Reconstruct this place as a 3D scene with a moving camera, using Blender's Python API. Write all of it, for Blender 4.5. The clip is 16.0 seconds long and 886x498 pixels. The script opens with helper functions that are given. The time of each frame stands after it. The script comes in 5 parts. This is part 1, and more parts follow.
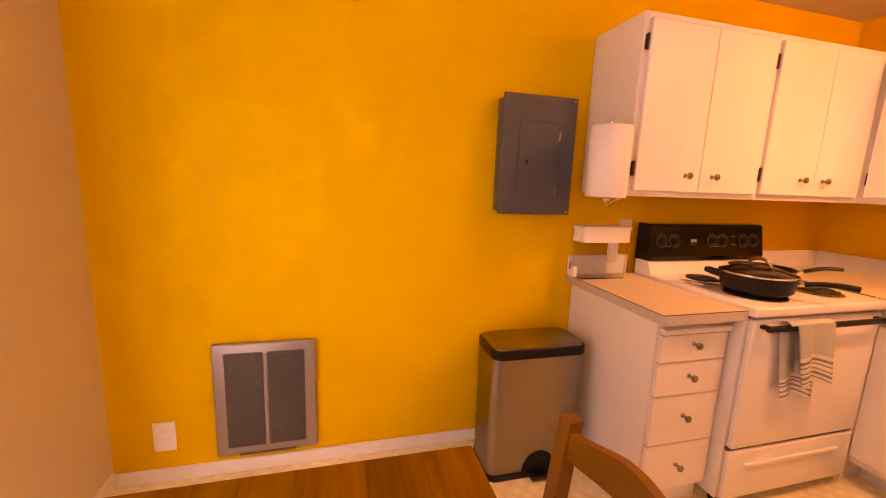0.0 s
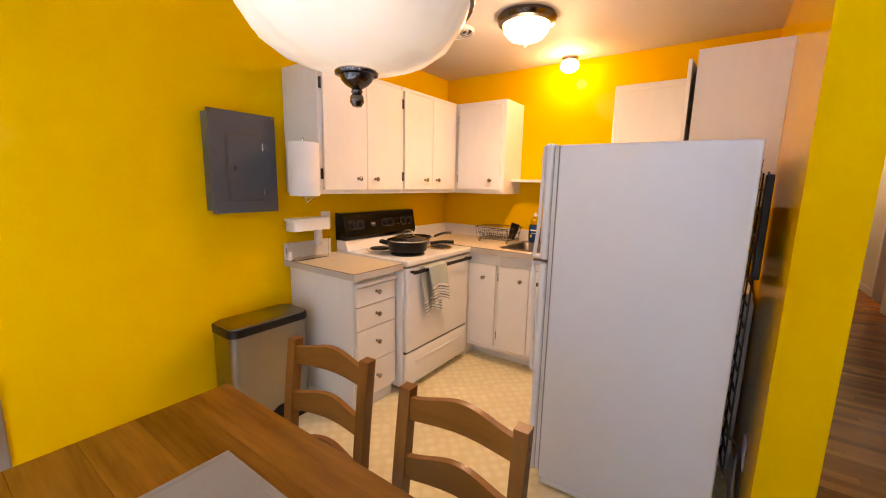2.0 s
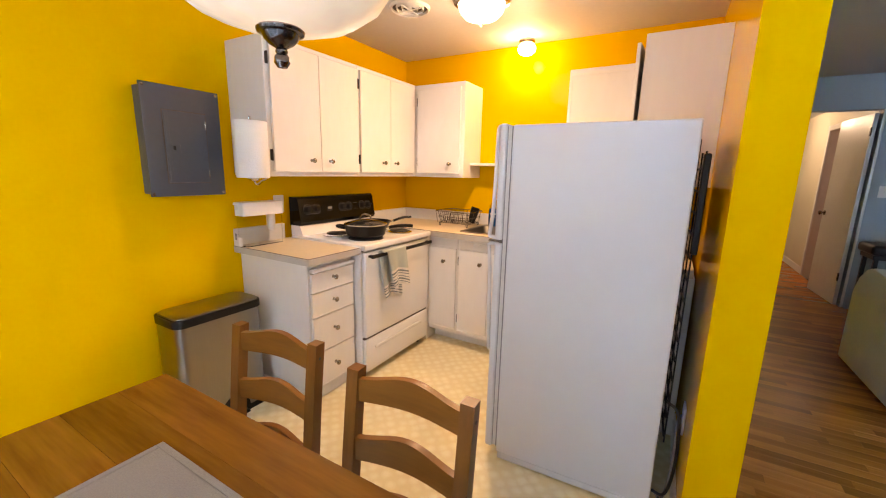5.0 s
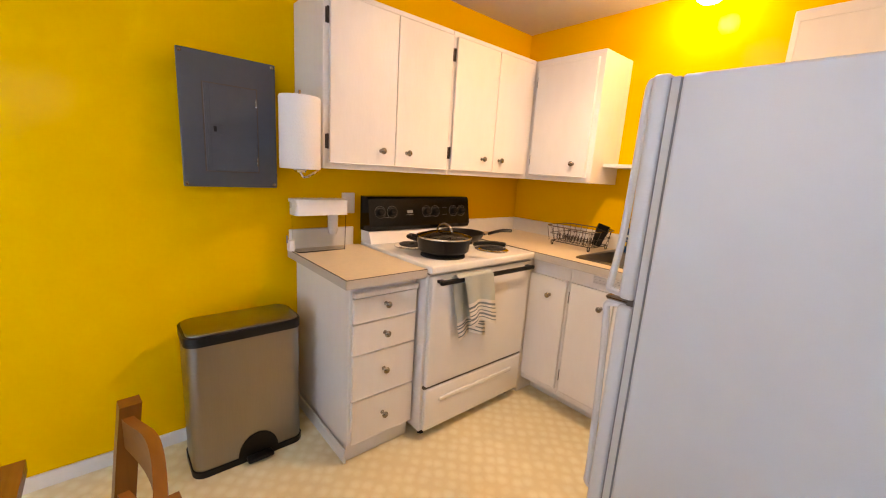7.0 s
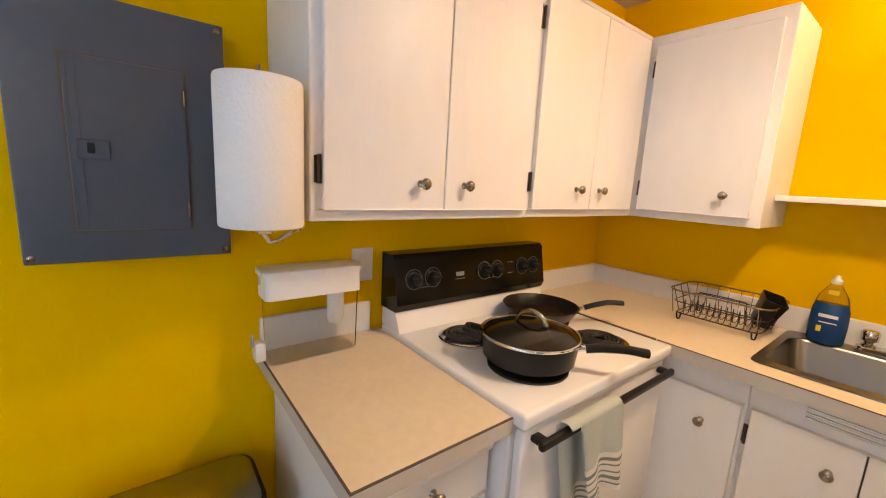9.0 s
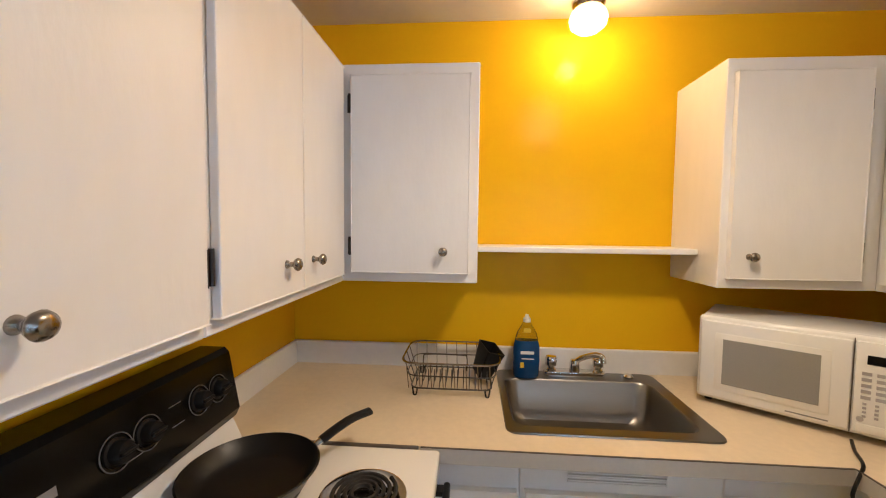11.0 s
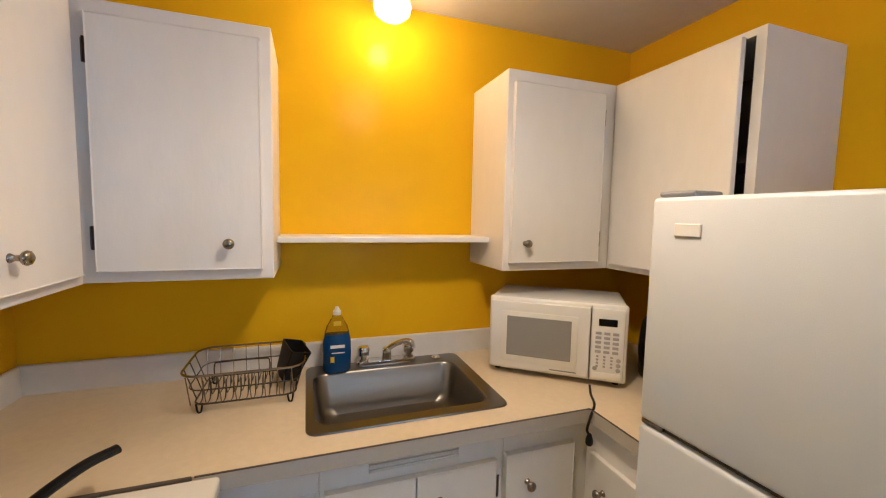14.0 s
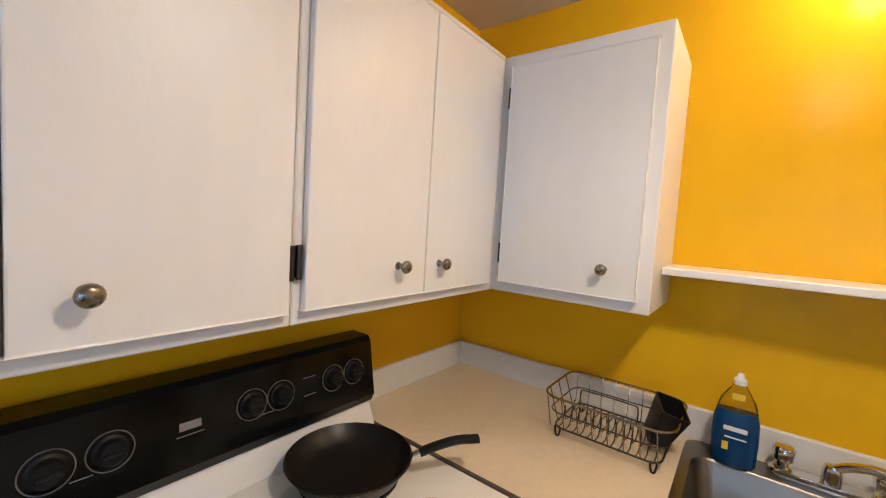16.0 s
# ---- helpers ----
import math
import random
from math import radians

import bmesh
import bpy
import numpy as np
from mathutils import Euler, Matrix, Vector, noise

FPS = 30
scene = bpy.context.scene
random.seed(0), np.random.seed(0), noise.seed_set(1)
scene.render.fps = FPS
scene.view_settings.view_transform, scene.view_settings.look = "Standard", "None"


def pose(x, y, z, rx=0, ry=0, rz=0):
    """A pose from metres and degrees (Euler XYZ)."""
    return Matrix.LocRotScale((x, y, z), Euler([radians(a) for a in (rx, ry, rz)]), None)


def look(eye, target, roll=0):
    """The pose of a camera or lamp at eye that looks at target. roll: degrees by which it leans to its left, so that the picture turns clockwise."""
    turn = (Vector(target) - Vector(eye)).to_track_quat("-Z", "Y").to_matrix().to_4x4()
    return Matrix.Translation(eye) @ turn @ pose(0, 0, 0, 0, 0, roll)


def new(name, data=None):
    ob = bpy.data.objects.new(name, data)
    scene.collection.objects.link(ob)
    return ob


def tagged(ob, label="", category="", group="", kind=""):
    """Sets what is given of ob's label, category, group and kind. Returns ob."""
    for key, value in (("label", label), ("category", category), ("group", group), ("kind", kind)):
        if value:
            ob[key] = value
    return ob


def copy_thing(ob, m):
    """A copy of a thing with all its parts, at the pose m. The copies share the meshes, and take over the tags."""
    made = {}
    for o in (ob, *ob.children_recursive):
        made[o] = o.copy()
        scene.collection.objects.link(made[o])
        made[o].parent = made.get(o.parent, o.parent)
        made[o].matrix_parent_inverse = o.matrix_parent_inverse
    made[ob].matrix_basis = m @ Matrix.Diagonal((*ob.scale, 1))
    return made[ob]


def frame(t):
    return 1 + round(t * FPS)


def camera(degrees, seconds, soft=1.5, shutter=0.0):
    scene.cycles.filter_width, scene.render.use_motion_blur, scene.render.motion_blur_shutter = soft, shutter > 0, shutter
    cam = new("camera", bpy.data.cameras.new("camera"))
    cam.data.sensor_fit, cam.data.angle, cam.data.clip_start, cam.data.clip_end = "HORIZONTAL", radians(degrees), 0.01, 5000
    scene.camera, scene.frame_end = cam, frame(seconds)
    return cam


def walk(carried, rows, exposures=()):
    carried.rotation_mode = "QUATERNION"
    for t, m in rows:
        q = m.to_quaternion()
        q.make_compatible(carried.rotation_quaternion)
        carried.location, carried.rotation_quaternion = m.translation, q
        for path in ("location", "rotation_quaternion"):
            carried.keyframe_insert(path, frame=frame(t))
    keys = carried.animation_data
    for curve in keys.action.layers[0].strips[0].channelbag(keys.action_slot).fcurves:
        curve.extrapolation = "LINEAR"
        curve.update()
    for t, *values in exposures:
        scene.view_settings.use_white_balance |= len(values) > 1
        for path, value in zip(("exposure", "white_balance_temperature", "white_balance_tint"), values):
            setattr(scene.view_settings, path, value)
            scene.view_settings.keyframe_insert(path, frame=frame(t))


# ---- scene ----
cam = camera(97.2, 16.0, 1.1)
PATH = [
    (0, (1.782, -2.957, 1.354), (-0.121, -2.447, 1.013), 2.2),
    (0.5, (1.855, -2.986, 1.37), (0.317, -1.754, 1.028), 1.2),
    (1, (1.978, -3.05, 1.395), (0.654, -1.59, 1.058), 1.0),
    (1.5, (2.126, -3.138, 1.393), (0.834, -1.652, 1.043), 0.8),
    (2, (2.248, -3.228, 1.399), (1.115, -1.614, 1.068), 1.2),
    (2.5, (2.328, -3.273, 1.393), (1.48, -1.494, 1.052), 1.5),
    (3, (2.402, -3.266, 1.383), (1.853, -1.376, 1.028), 1.5),
    (3.5, (2.443, -3.26, 1.384), (2.052, -1.332, 1.022), 1.4),
    (4, (2.408, -3.266, 1.384), (1.914, -1.363, 1.018), 1.2),
    (4.5, (2.333, -3.263, 1.373), (1.589, -1.444, 0.999), 1.2),
    (5, (2.281, -3.192, 1.371), (1.301, -1.493, 0.981), 1.3),
    (5.2, (2.266, -3.152, 1.366), (1.222, -1.493, 0.969), 1.4),
    (6.3, (2.19, -2.80, 1.355), (0.92, -1.27, 0.955), 2.6),
    (6.9, (2.055, -2.53, 1.35), (0.59, -1.21, 0.95), 3.5),
    (7.3, (1.91, -2.412, 1.347), (0.379, -1.187, 0.95), 4.0),
    (7.5, (1.866, -2.35, 1.357), (0.294, -1.179, 0.96), 4.1),
    (8, (1.666, -2.203, 1.358), (0.027, -1.126, 0.967), 4.0),
    (8.2, (1.579, -2.17, 1.362), (-0.074, -1.115, 0.968), 3.7),
    (10.3, (0.79, -1.886, 1.53), (-0.091, -0.097, 1.376), 1.2),
    (10.5, (0.781, -1.85, 1.52), (0.067, 0.014, 1.391), 1.0),
    (11, (0.775, -1.659, 1.514), (0.631, 0.333, 1.402), 0.6),
    (11.5, (0.819, -1.569, 1.534), (1.244, 0.383, 1.44), 0.2),
    (12, (0.803, -1.634, 1.545), (1.692, 0.154, 1.439), 0.2),
    (12.5, (0.751, -1.732, 1.518), (1.779, -0.023, 1.373), 0.9),
    (13, (0.779, -1.74, 1.5), (1.809, -0.034, 1.333), 1.1),
    (13.5, (0.833, -1.695, 1.514), (1.706, 0.097, 1.353), 1.0),
    (14, (0.892, -1.619, 1.521), (1.551, 0.262, 1.358), 1.2),
    (14.5, (0.937, -1.49, 1.509), (1.38, 0.453, 1.345), 1.9),
    (15, (1.02, -1.322, 1.528), (1.115, 0.67, 1.379), 2.8),
    (15.5, (0.977, -1.335, 1.515), (0.543, 0.616, 1.443), 3.3),
    (16, (0.979, -1.434, 1.529), (-0.243, 0.145, 1.397), 3.5),
]

EXPOSURES = [(0.0, -0.15, 42000, 84), (0.4, -0.18, 32000, 76), (0.8, -0.2, 17000, 58), (1.5, -0.12, 9400, 39), (2.2, 0.0, 8600, 32), (3.0, 0.2, 8000, 28), (4.0, 0.38, 7900, 26),
             (4.6, 0.28, 8000, 26), (5.2, 0.15, 8200, 27), (7.3, 0.03, 8000, 27), (8.2, 0.0, 7800, 26), (10.3, -0.4, 6100, 14), (12.5, -0.64, 5800, 14), (14.0, -0.62, 5800, 14), (16.0, -0.5, 5600, 13)]
walk(cam, [(t, look(eye, target, roll)) for t, eye, target, roll in PATH], EXPOSURES)

# ---- world and window light ----
world = bpy.data.worlds.new("world")
scene.world = world
world.use_nodes = True
wn = world.node_tree
sky = wn.nodes.new("ShaderNodeTexSky")
sky.sky_type, sky.sun_disc = "NISHITA", False
sky.sun_elevation, sky.sun_rotation = radians(40), radians(90)
wn.nodes["Background"].inputs[1].default_value = 0.12
wn.links.new(sky.outputs[0], wn.nodes["Background"].inputs[0])


def area_light(name, m, sx, sy, watts, colour):
    data = bpy.data.lights.new(name, "AREA")
    data.shape, data.size, data.size_y, data.energy, data.color = "RECTANGLE", sx, sy, watts, colour
    ob = new(name, data)
    ob.matrix_basis = m
    return ob


def point_light(name, place, watts, colour, radius):
    data = bpy.data.lights.new(name, "POINT")
    data.energy, data.color, data.shadow_soft_size = watts, colour, radius
    ob = new(name, data)
    ob.location = place
    return ob


DAY = (0.37, 0.645, 1.0)
WARM = (1.0, 0.78, 0.52)
area_light("dining_window_light", pose(1.72, -3.86, 1.16, 90, 0, 180), 1.55, 1.9, 196, DAY)
area_light("living_window_light", pose(4.9, -3.86, 1.35, 90, 0, 180), 2.2, 1.6, 580, DAY)
point_light("pendant_bulb", (1.751, -2.77, 1.68), 10, WARM, 0.06)
point_light("ceiling_bulb", (1.215, -0.963, 2.16), 7.5, WARM, 0.08)
down = bpy.data.lights.new("ceiling_bulb_downlight", "SPOT")
down.energy, down.color, down.shadow_soft_size = 38, WARM, 0.06
down.spot_size, down.spot_blend = radians(160), 0.85
new("ceiling_bulb_downlight", down).location = (1.215, -0.963, 2.155)
point_light("sink_bulb", (1.20, -0.20, 2.235), 7.0, (1.0, 0.72, 0.40), 0.04)
point_light("hall_bulb", (3.31, 4.65, 2.20), 20, (1.0, 0.84, 0.64), 0.06)
# unseen fill lamp, added to make the bedroom glow pink
point_light("bedroom_glow_fill", (5.2, 3.9, 1.8), 12, (1.0, 0.70, 0.70), 0.25)

# ---- materials ----


def nodes_of(name):
    m = bpy.data.materials.new(name)
    m.use_nodes = True
    return m, m.node_tree, m.node_tree.nodes["Principled BSDF"]


def add(nt, kind, **sockets):
    n = nt.nodes.new(kind)
    for k, v in sockets.items():
        n.inputs[k.replace("_", " ")].default_value = v
    return n


def surface(name, colour, rough=0.5, metal=0.0, vary=0.06, fine=40.0, broad=3.0, bump=0.05, bump_scale=120.0, stretch=(1, 1, 1), coat=0.0, spread=0.0, dirt=None, gloss=0.15, shine=0.5):
    """A paint, plastic, metal or cloth: a base colour with fine grain, broad mottling, uneven gloss and fine relief."""
    m, nt, p = nodes_of(name)
    tc = nt.nodes.new("ShaderNodeTexCoord")
    mp = nt.nodes.new("ShaderNodeMapping")
    mp.inputs["Scale"].default_value = stretch
    nt.links.new(tc.outputs["Object"], mp.inputs["Vector"])
    n1 = add(nt, "ShaderNodeTexNoise", Scale=fine, Detail=4.0)
    n2 = add(nt, "ShaderNodeTexNoise", Scale=broad, Detail=3.0)
    for n in (n1, n2):
        nt.links.new(mp.outputs[0], n.inputs["Vector"])
    mix = nt.nodes.new("ShaderNodeMath")
    mix.operation = "ADD"
    nt.links.new(n1.outputs["Fac"], mix.inputs[0])
    nt.links.new(n2.outputs["Fac"], mix.inputs[1])
    val = nt.nodes.new("ShaderNodeMapRange")
    val.inputs["From Min"].default_value, val.inputs["From Max"].default_value = 0.6, 1.4
    val.inputs["To Min"].default_value, val.inputs["To Max"].default_value = 1 - vary, 1 + vary
    nt.links.new(mix.outputs[0], val.inputs["Value"])
    hsv = nt.nodes.new("ShaderNodeHueSaturation")
    hsv.inputs["Color"].default_value = (*colour, 1)
    nt.links.new(val.outputs[0], hsv.inputs["Value"])
    out = hsv.outputs[0]
    if spread:
        oi = nt.nodes.new("ShaderNodeObjectInfo")
        mr = nt.nodes.new("ShaderNodeMapRange")
        mr.inputs["To Min"].default_value, mr.inputs["To Max"].default_value = 1 - spread, 1 + spread
        nt.links.new(oi.outputs["Random"], mr.inputs["Value"])
        h2 = nt.nodes.new("ShaderNodeHueSaturation")
        nt.links.new(out, h2.inputs["Color"])
        nt.links.new(mr.outputs[0], h2.inputs["Value"])
        out = h2.outputs[0]
    if dirt:
        n3 = add(nt, "ShaderNodeTexNoise", Scale=1.3, Detail=6.0, Roughness=0.65)
        nt.links.new(mp.outputs[0], n3.inputs["Vector"])
        r = nt.nodes.new("ShaderNodeMapRange")
        r.inputs["From Min"].default_value, r.inputs["From Max"].default_value = 0.52, 0.75
        r.inputs["To Max"].default_value = dirt[1]
        nt.links.new(n3.outputs["Fac"], r.inputs["Value"])
        mc = nt.nodes.new("ShaderNodeMix")
        mc.data_type = "RGBA"
        mc.inputs[7].default_value = (*dirt[0], 1)
        nt.links.new(r.outputs[0], mc.inputs[0])
        nt.links.new(out, mc.inputs[6])
        out = mc.outputs[2]
    nt.links.new(out, p.inputs["Base Color"])
    rr = nt.nodes.new("ShaderNodeMapRange")
    rr.inputs["From Min"].default_value, rr.inputs["From Max"].default_value = 0.3, 0.7
    rr.inputs["To Min"].default_value, rr.inputs["To Max"].default_value = max(0.02, rough * (1 - gloss)), min(1, rough * (1 + gloss))
    nt.links.new(n2.outputs["Fac"], rr.inputs["Value"])
    nt.links.new(rr.outputs[0], p.inputs["Roughness"])
    p.inputs["Metallic"].default_value, p.inputs["Specular IOR Level"].default_value = metal, shine
    p.inputs["Coat Weight"].default_value = coat
    if bump:
        nb = add(nt, "ShaderNodeTexNoise", Scale=bump_scale, Detail=3.0)
        nt.links.new(mp.outputs[0], nb.inputs["Vector"])
        b = add(nt, "ShaderNodeBump", Strength=bump, Distance=0.01)
        nt.links.new(nb.outputs["Fac"], b.inputs["Height"])
        nt.links.new(b.outputs[0], p.inputs["Normal"])
    return m


def wood(name, dark, light, axis="x", rough=0.35, scale=1.0, spread=0.0, island=0.0, coat=0.2, bump=0.06, shine=0.45):
    """Wood grain that runs along one axis, with pores, rings and board-to-board variation."""
    m, nt, p = nodes_of(name)
    tc = nt.nodes.new("ShaderNodeTexCoord")
    mp = nt.nodes.new("ShaderNodeMapping")
    s = {"x": (1.2, 14, 14), "y": (14, 1.2, 14), "z": (14, 14, 1.2)}[axis]
    mp.inputs["Scale"].default_value = tuple(scale * a for a in s)
    vec = tc.outputs["Object"]
    seed = nt.nodes.new("ShaderNodeObjectInfo").outputs["Random"] if spread else (nt.nodes.new("ShaderNodeNewGeometry").outputs["Random Per Island"] if island else None)
    if seed:
        sh = nt.nodes.new("ShaderNodeVectorMath")
        sh.operation = "ADD"
        mul = nt.nodes.new("ShaderNodeMath")
        mul.operation = "MULTIPLY"
        mul.inputs[1].default_value = 37.0
        nt.links.new(seed, mul.inputs[0])
        nt.links.new(vec, sh.inputs[0])
        nt.links.new(mul.outputs[0], sh.inputs[1])
        vec = sh.outputs[0]
    nt.links.new(vec, mp.inputs["Vector"])
    n1 = add(nt, "ShaderNodeTexNoise", Scale=1.6, Detail=6.0, Roughness=0.55, Distortion=0.15)
    n2 = add(nt, "ShaderNodeTexNoise", Scale=9.0, Detail=4.0)
    for n in (n1, n2):
        nt.links.new(mp.outputs[0], n.inputs["Vector"])
    ad = nt.nodes.new("ShaderNodeMix")
    ad.inputs[0].default_value = 0.3
    nt.links.new(n1.outputs["Fac"], ad.inputs[2])
    nt.links.new(n2.outputs["Fac"], ad.inputs[3])
    cr = nt.nodes.new("ShaderNodeValToRGB")
    cr.color_ramp.elements[0].position, cr.color_ramp.elements[1].position = 0.28, 0.74
    cr.color_ramp.elements[0].color, cr.color_ramp.elements[1].color = (*dark, 1), (*light, 1)
    nt.links.new(ad.outputs[0], cr.inputs[0])
    out = cr.outputs[0]
    if seed:
        amount = spread or island
        mr = nt.nodes.new("ShaderNodeMapRange")
        mr.inputs["To Min"].default_value, mr.inputs["To Max"].default_value = 1 - amount, 1 + amount
        nt.links.new(seed, mr.inputs["Value"])
        h2 = nt.nodes.new("ShaderNodeHueSaturation")
        nt.links.new(out, h2.inputs["Color"])
        nt.links.new(mr.outputs[0], h2.inputs["Value"])
        out = h2.outputs[0]
    nt.links.new(out, p.inputs["Base Color"])
    rr = nt.nodes.new("ShaderNodeMapRange")
    rr.inputs["To Min"].default_value, rr.inputs["To Max"].default_value = rough * 0.75, rough * 1.3
    nt.links.new(n1.outputs["Fac"], rr.inputs["Value"])
    p.inputs["Roughness"].default_value = rough
    if bump:
        nt.links.new(rr.outputs[0], p.inputs["Roughness"])
    p.inputs["Coat Weight"].default_value, p.inputs["Coat Roughness"].default_value, p.inputs["Specular IOR Level"].default_value = coat, 0.2, shine
    b = add(nt, "ShaderNodeBump", Strength=bump, Distance=0.004)
    nt.links.new(n2.outputs["Fac"], b.inputs["Height"])
    if bump:
        nt.links.new(b.outputs[0], p.inputs["Normal"])
    else:
        n1.inputs["Detail"].default_value = n2.inputs["Detail"].default_value = 1.0
    return m


def glass(name, colour=(1, 1, 1), rough=0.02, ior=1.45):
    m, nt, p = nodes_of(name)
    p.inputs["Base Color"].default_value = (*colour, 1)
    p.inputs["Transmission Weight"].default_value, p.inputs["Roughness"].default_value, p.inputs["IOR"].default_value = 1.0, rough, ior
    return m


def glow(name, colour, strength, vary=0.25, scale=4.0):
    """Frosted lamp glass, lit from inside, with cloudy alabaster variation."""
    m, nt, p = nodes_of(name)
    tc = nt.nodes.new("ShaderNodeTexCoord")
    n = add(nt, "ShaderNodeTexNoise", Scale=scale, Detail=3.0)
    nt.links.new(tc.outputs["Object"], n.inputs["Vector"])
    mr = nt.nodes.new("ShaderNodeMapRange")
    mr.inputs["From Min"].default_value, mr.inputs["From Max"].default_value = 0.3, 0.7
    mr.inputs["To Min"].default_value, mr.inputs["To Max"].default_value = strength * (1 - vary), strength * (1 + vary)
    nt.links.new(n.outputs["Fac"], mr.inputs["Value"])
    p.inputs["Base Color"].default_value, p.inputs["Roughness"].default_value = (0.8, 0.76, 0.66, 1), 0.25
    p.inputs["Emission Color"].default_value = (*colour, 1)
    nt.links.new(mr.outputs[0], p.inputs["Emission Strength"])
    return m


def vinyl_floor(name):
    """Cream sheet vinyl with a printed repeat of pale rounded tiles."""
    m, nt, p = nodes_of(name)
    tc = nt.nodes.new("ShaderNodeTexCoord")
    vo = nt.nodes.new("ShaderNodeTexVoronoi")
    vo.feature, vo.inputs["Scale"].default_value, vo.inputs["Randomness"].default_value = "F1", 17.0, 0.35
    mp = nt.nodes.new("ShaderNodeMapping")
    mp.inputs["Rotation"].default_value = (0, 0, radians(45))
    nt.links.new(tc.outputs["Object"], mp.inputs["Vector"])
    nt.links.new(mp.outputs[0], vo.inputs["Vector"])
    nz = add(nt, "ShaderNodeTexNoise", Scale=55.0, Detail=5.0)
    nb = add(nt, "ShaderNodeTexNoise", Scale=2.2, Detail=5.0)
    for n in (nz, nb):
        nt.links.new(tc.outputs["Object"], n.inputs["Vector"])
    ad = nt.nodes.new("ShaderNodeMath")
    ad.operation = "MULTIPLY_ADD"
    ad.inputs[1].default_value = 0.35
    nt.links.new(nz.outputs["Fac"], ad.inputs[0])
    nt.links.new(vo.outputs["Distance"], ad.inputs[2])
    cr = nt.nodes.new("ShaderNodeValToRGB")
    e = cr.color_ramp.elements
    e[0].position, e[0].color = 0.36, (0.90, 0.81, 0.57, 1)
    e[1].position, e[1].color = 0.72, (0.81, 0.69, 0.42, 1)
    nt.links.new(ad.outputs[0], cr.inputs[0])
    mr = nt.nodes.new("ShaderNodeMapRange")
    mr.inputs["From Min"].default_value, mr.inputs["From Max"].default_value = 0.3, 0.7
    mr.inputs["To Min"].default_value, mr.inputs["To Max"].default_value = 0.9, 1.08
    nt.links.new(nb.outputs["Fac"], mr.inputs["Value"])
    h = nt.nodes.new("ShaderNodeHueSaturation")
    nt.links.new(cr.outputs[0], h.inputs["Color"])
    nt.links.new(mr.outputs[0], h.inputs["Value"])
    nt.links.new(h.outputs[0], p.inputs["Base Color"])
    p.inputs["Roughness"].default_value = 0.32
    b = add(nt, "ShaderNodeBump", Strength=0.12, Distance=0.002)
    nt.links.new(ad.outputs[0], b.inputs["Height"])
    nt.links.new(b.outputs[0], p.inputs["Normal"])
    return m


YELLOW = surface("yellow_paint", (0.82, 0.46, 0.001), 0.15, gloss=0.02, shine=0.07, vary=0.02, fine=60, broad=1.5, bump=0.05, bump_scale=220)
CREAM_WALL = surface("cream_wall_paint", (0.66, 0.58, 0.44), 0.5, gloss=0.02, vary=0.03, broad=1.5, bump=0.05, bump_scale=220)
GREY_WALL = surface("blue_grey_wall_paint", (0.36, 0.41, 0.44), 0.55, gloss=0.02, vary=0.03, broad=1.2, bump=0.05, bump_scale=220)
HALL_WALL = surface("hall_cream_paint", (0.70, 0.64, 0.50), 0.5, gloss=0.02, vary=0.03, broad=1.2, bump=0.05, bump_scale=220)
# wall colour tinted to carry the bedroom's pink light
PINK_LIT_WALL = surface("pink_lit_wall", (0.70, 0.42, 0.42), 0.6, vary=0.03)
CEILING = surface("ceiling_paint", (0.60, 0.575, 0.545), 0.65, vary=0.04, broad=0.9, bump=0.12, bump_scale=160)
CAB = surface("white_cabinet_paint", (0.80, 0.77, 0.73), 0.36, vary=0.03, fine=25, broad=2.2, bump=0.05, bump_scale=90, stretch=(1, 1, 0.35), dirt=((0.70, 0.66, 0.60), 0.25))
# dark colour in place of the shade inside the ajar cabinet
CAB_IN_SHADE = surface("cabinet_inside_shade", (0.12, 0.10, 0.085), 0.7, vary=0.1)
TRIM = surface("white_trim_paint", (0.78, 0.76, 0.72), 0.35, vary=0.04, fine=30, bump=0.05, dirt=((0.6, 0.56, 0.5), 0.3))
VINYL = vinyl_floor("cream_vinyl_floor")
LAMINATE = surface("beige_laminate", (0.74, 0.62, 0.45), 0.38, vary=0.07, fine=45, broad=7, bump=0.03, dirt=((0.58, 0.44, 0.28), 0.6))
LAMINATE_EDGE = surface("grey_laminate_edge", (0.52, 0.48, 0.43), 0.4, vary=0.05, fine=90)
# for dark seams and strips, and in place of shade in gaps and openings
SEAM_AND_SHADE = surface("dark_seam_and_shade", (0.09, 0.07, 0.055), 0.6)
APPLIANCE = surface("white_enamel", (0.83, 0.82, 0.80), 0.22, vary=0.02, fine=12, broad=1.5, bump=0.02, bump_scale=400, coat=0.3, dirt=((0.74, 0.71, 0.66), 0.25))
FRIDGE = surface("white_textured_enamel", (0.665, 0.695, 0.735), 0.34, vary=0.02, fine=12, broad=1.2, bump=0.08, bump_scale=500, dirt=((0.70, 0.68, 0.64), 0.35))
FRIDGE_GAP = surface("grey_door_gap", (0.20, 0.21, 0.23), 0.6)
FRIDGE_TRIM = surface("pale_gasket", (0.60, 0.61, 0.62), 0.5)
BLACK = surface("black_plastic", (0.010, 0.010, 0.011), 0.35, shine=0.22, vary=0.15, bump=0.03)
BLACK_GLOSS = surface("black_gloss", (0.006, 0.006, 0.006), 0.14, shine=0.25, vary=0.1, bump=0.0)
IRON = surface("burner_coil", (0.015, 0.014, 0.014), 0.55, vary=0.2, bump=0.1)
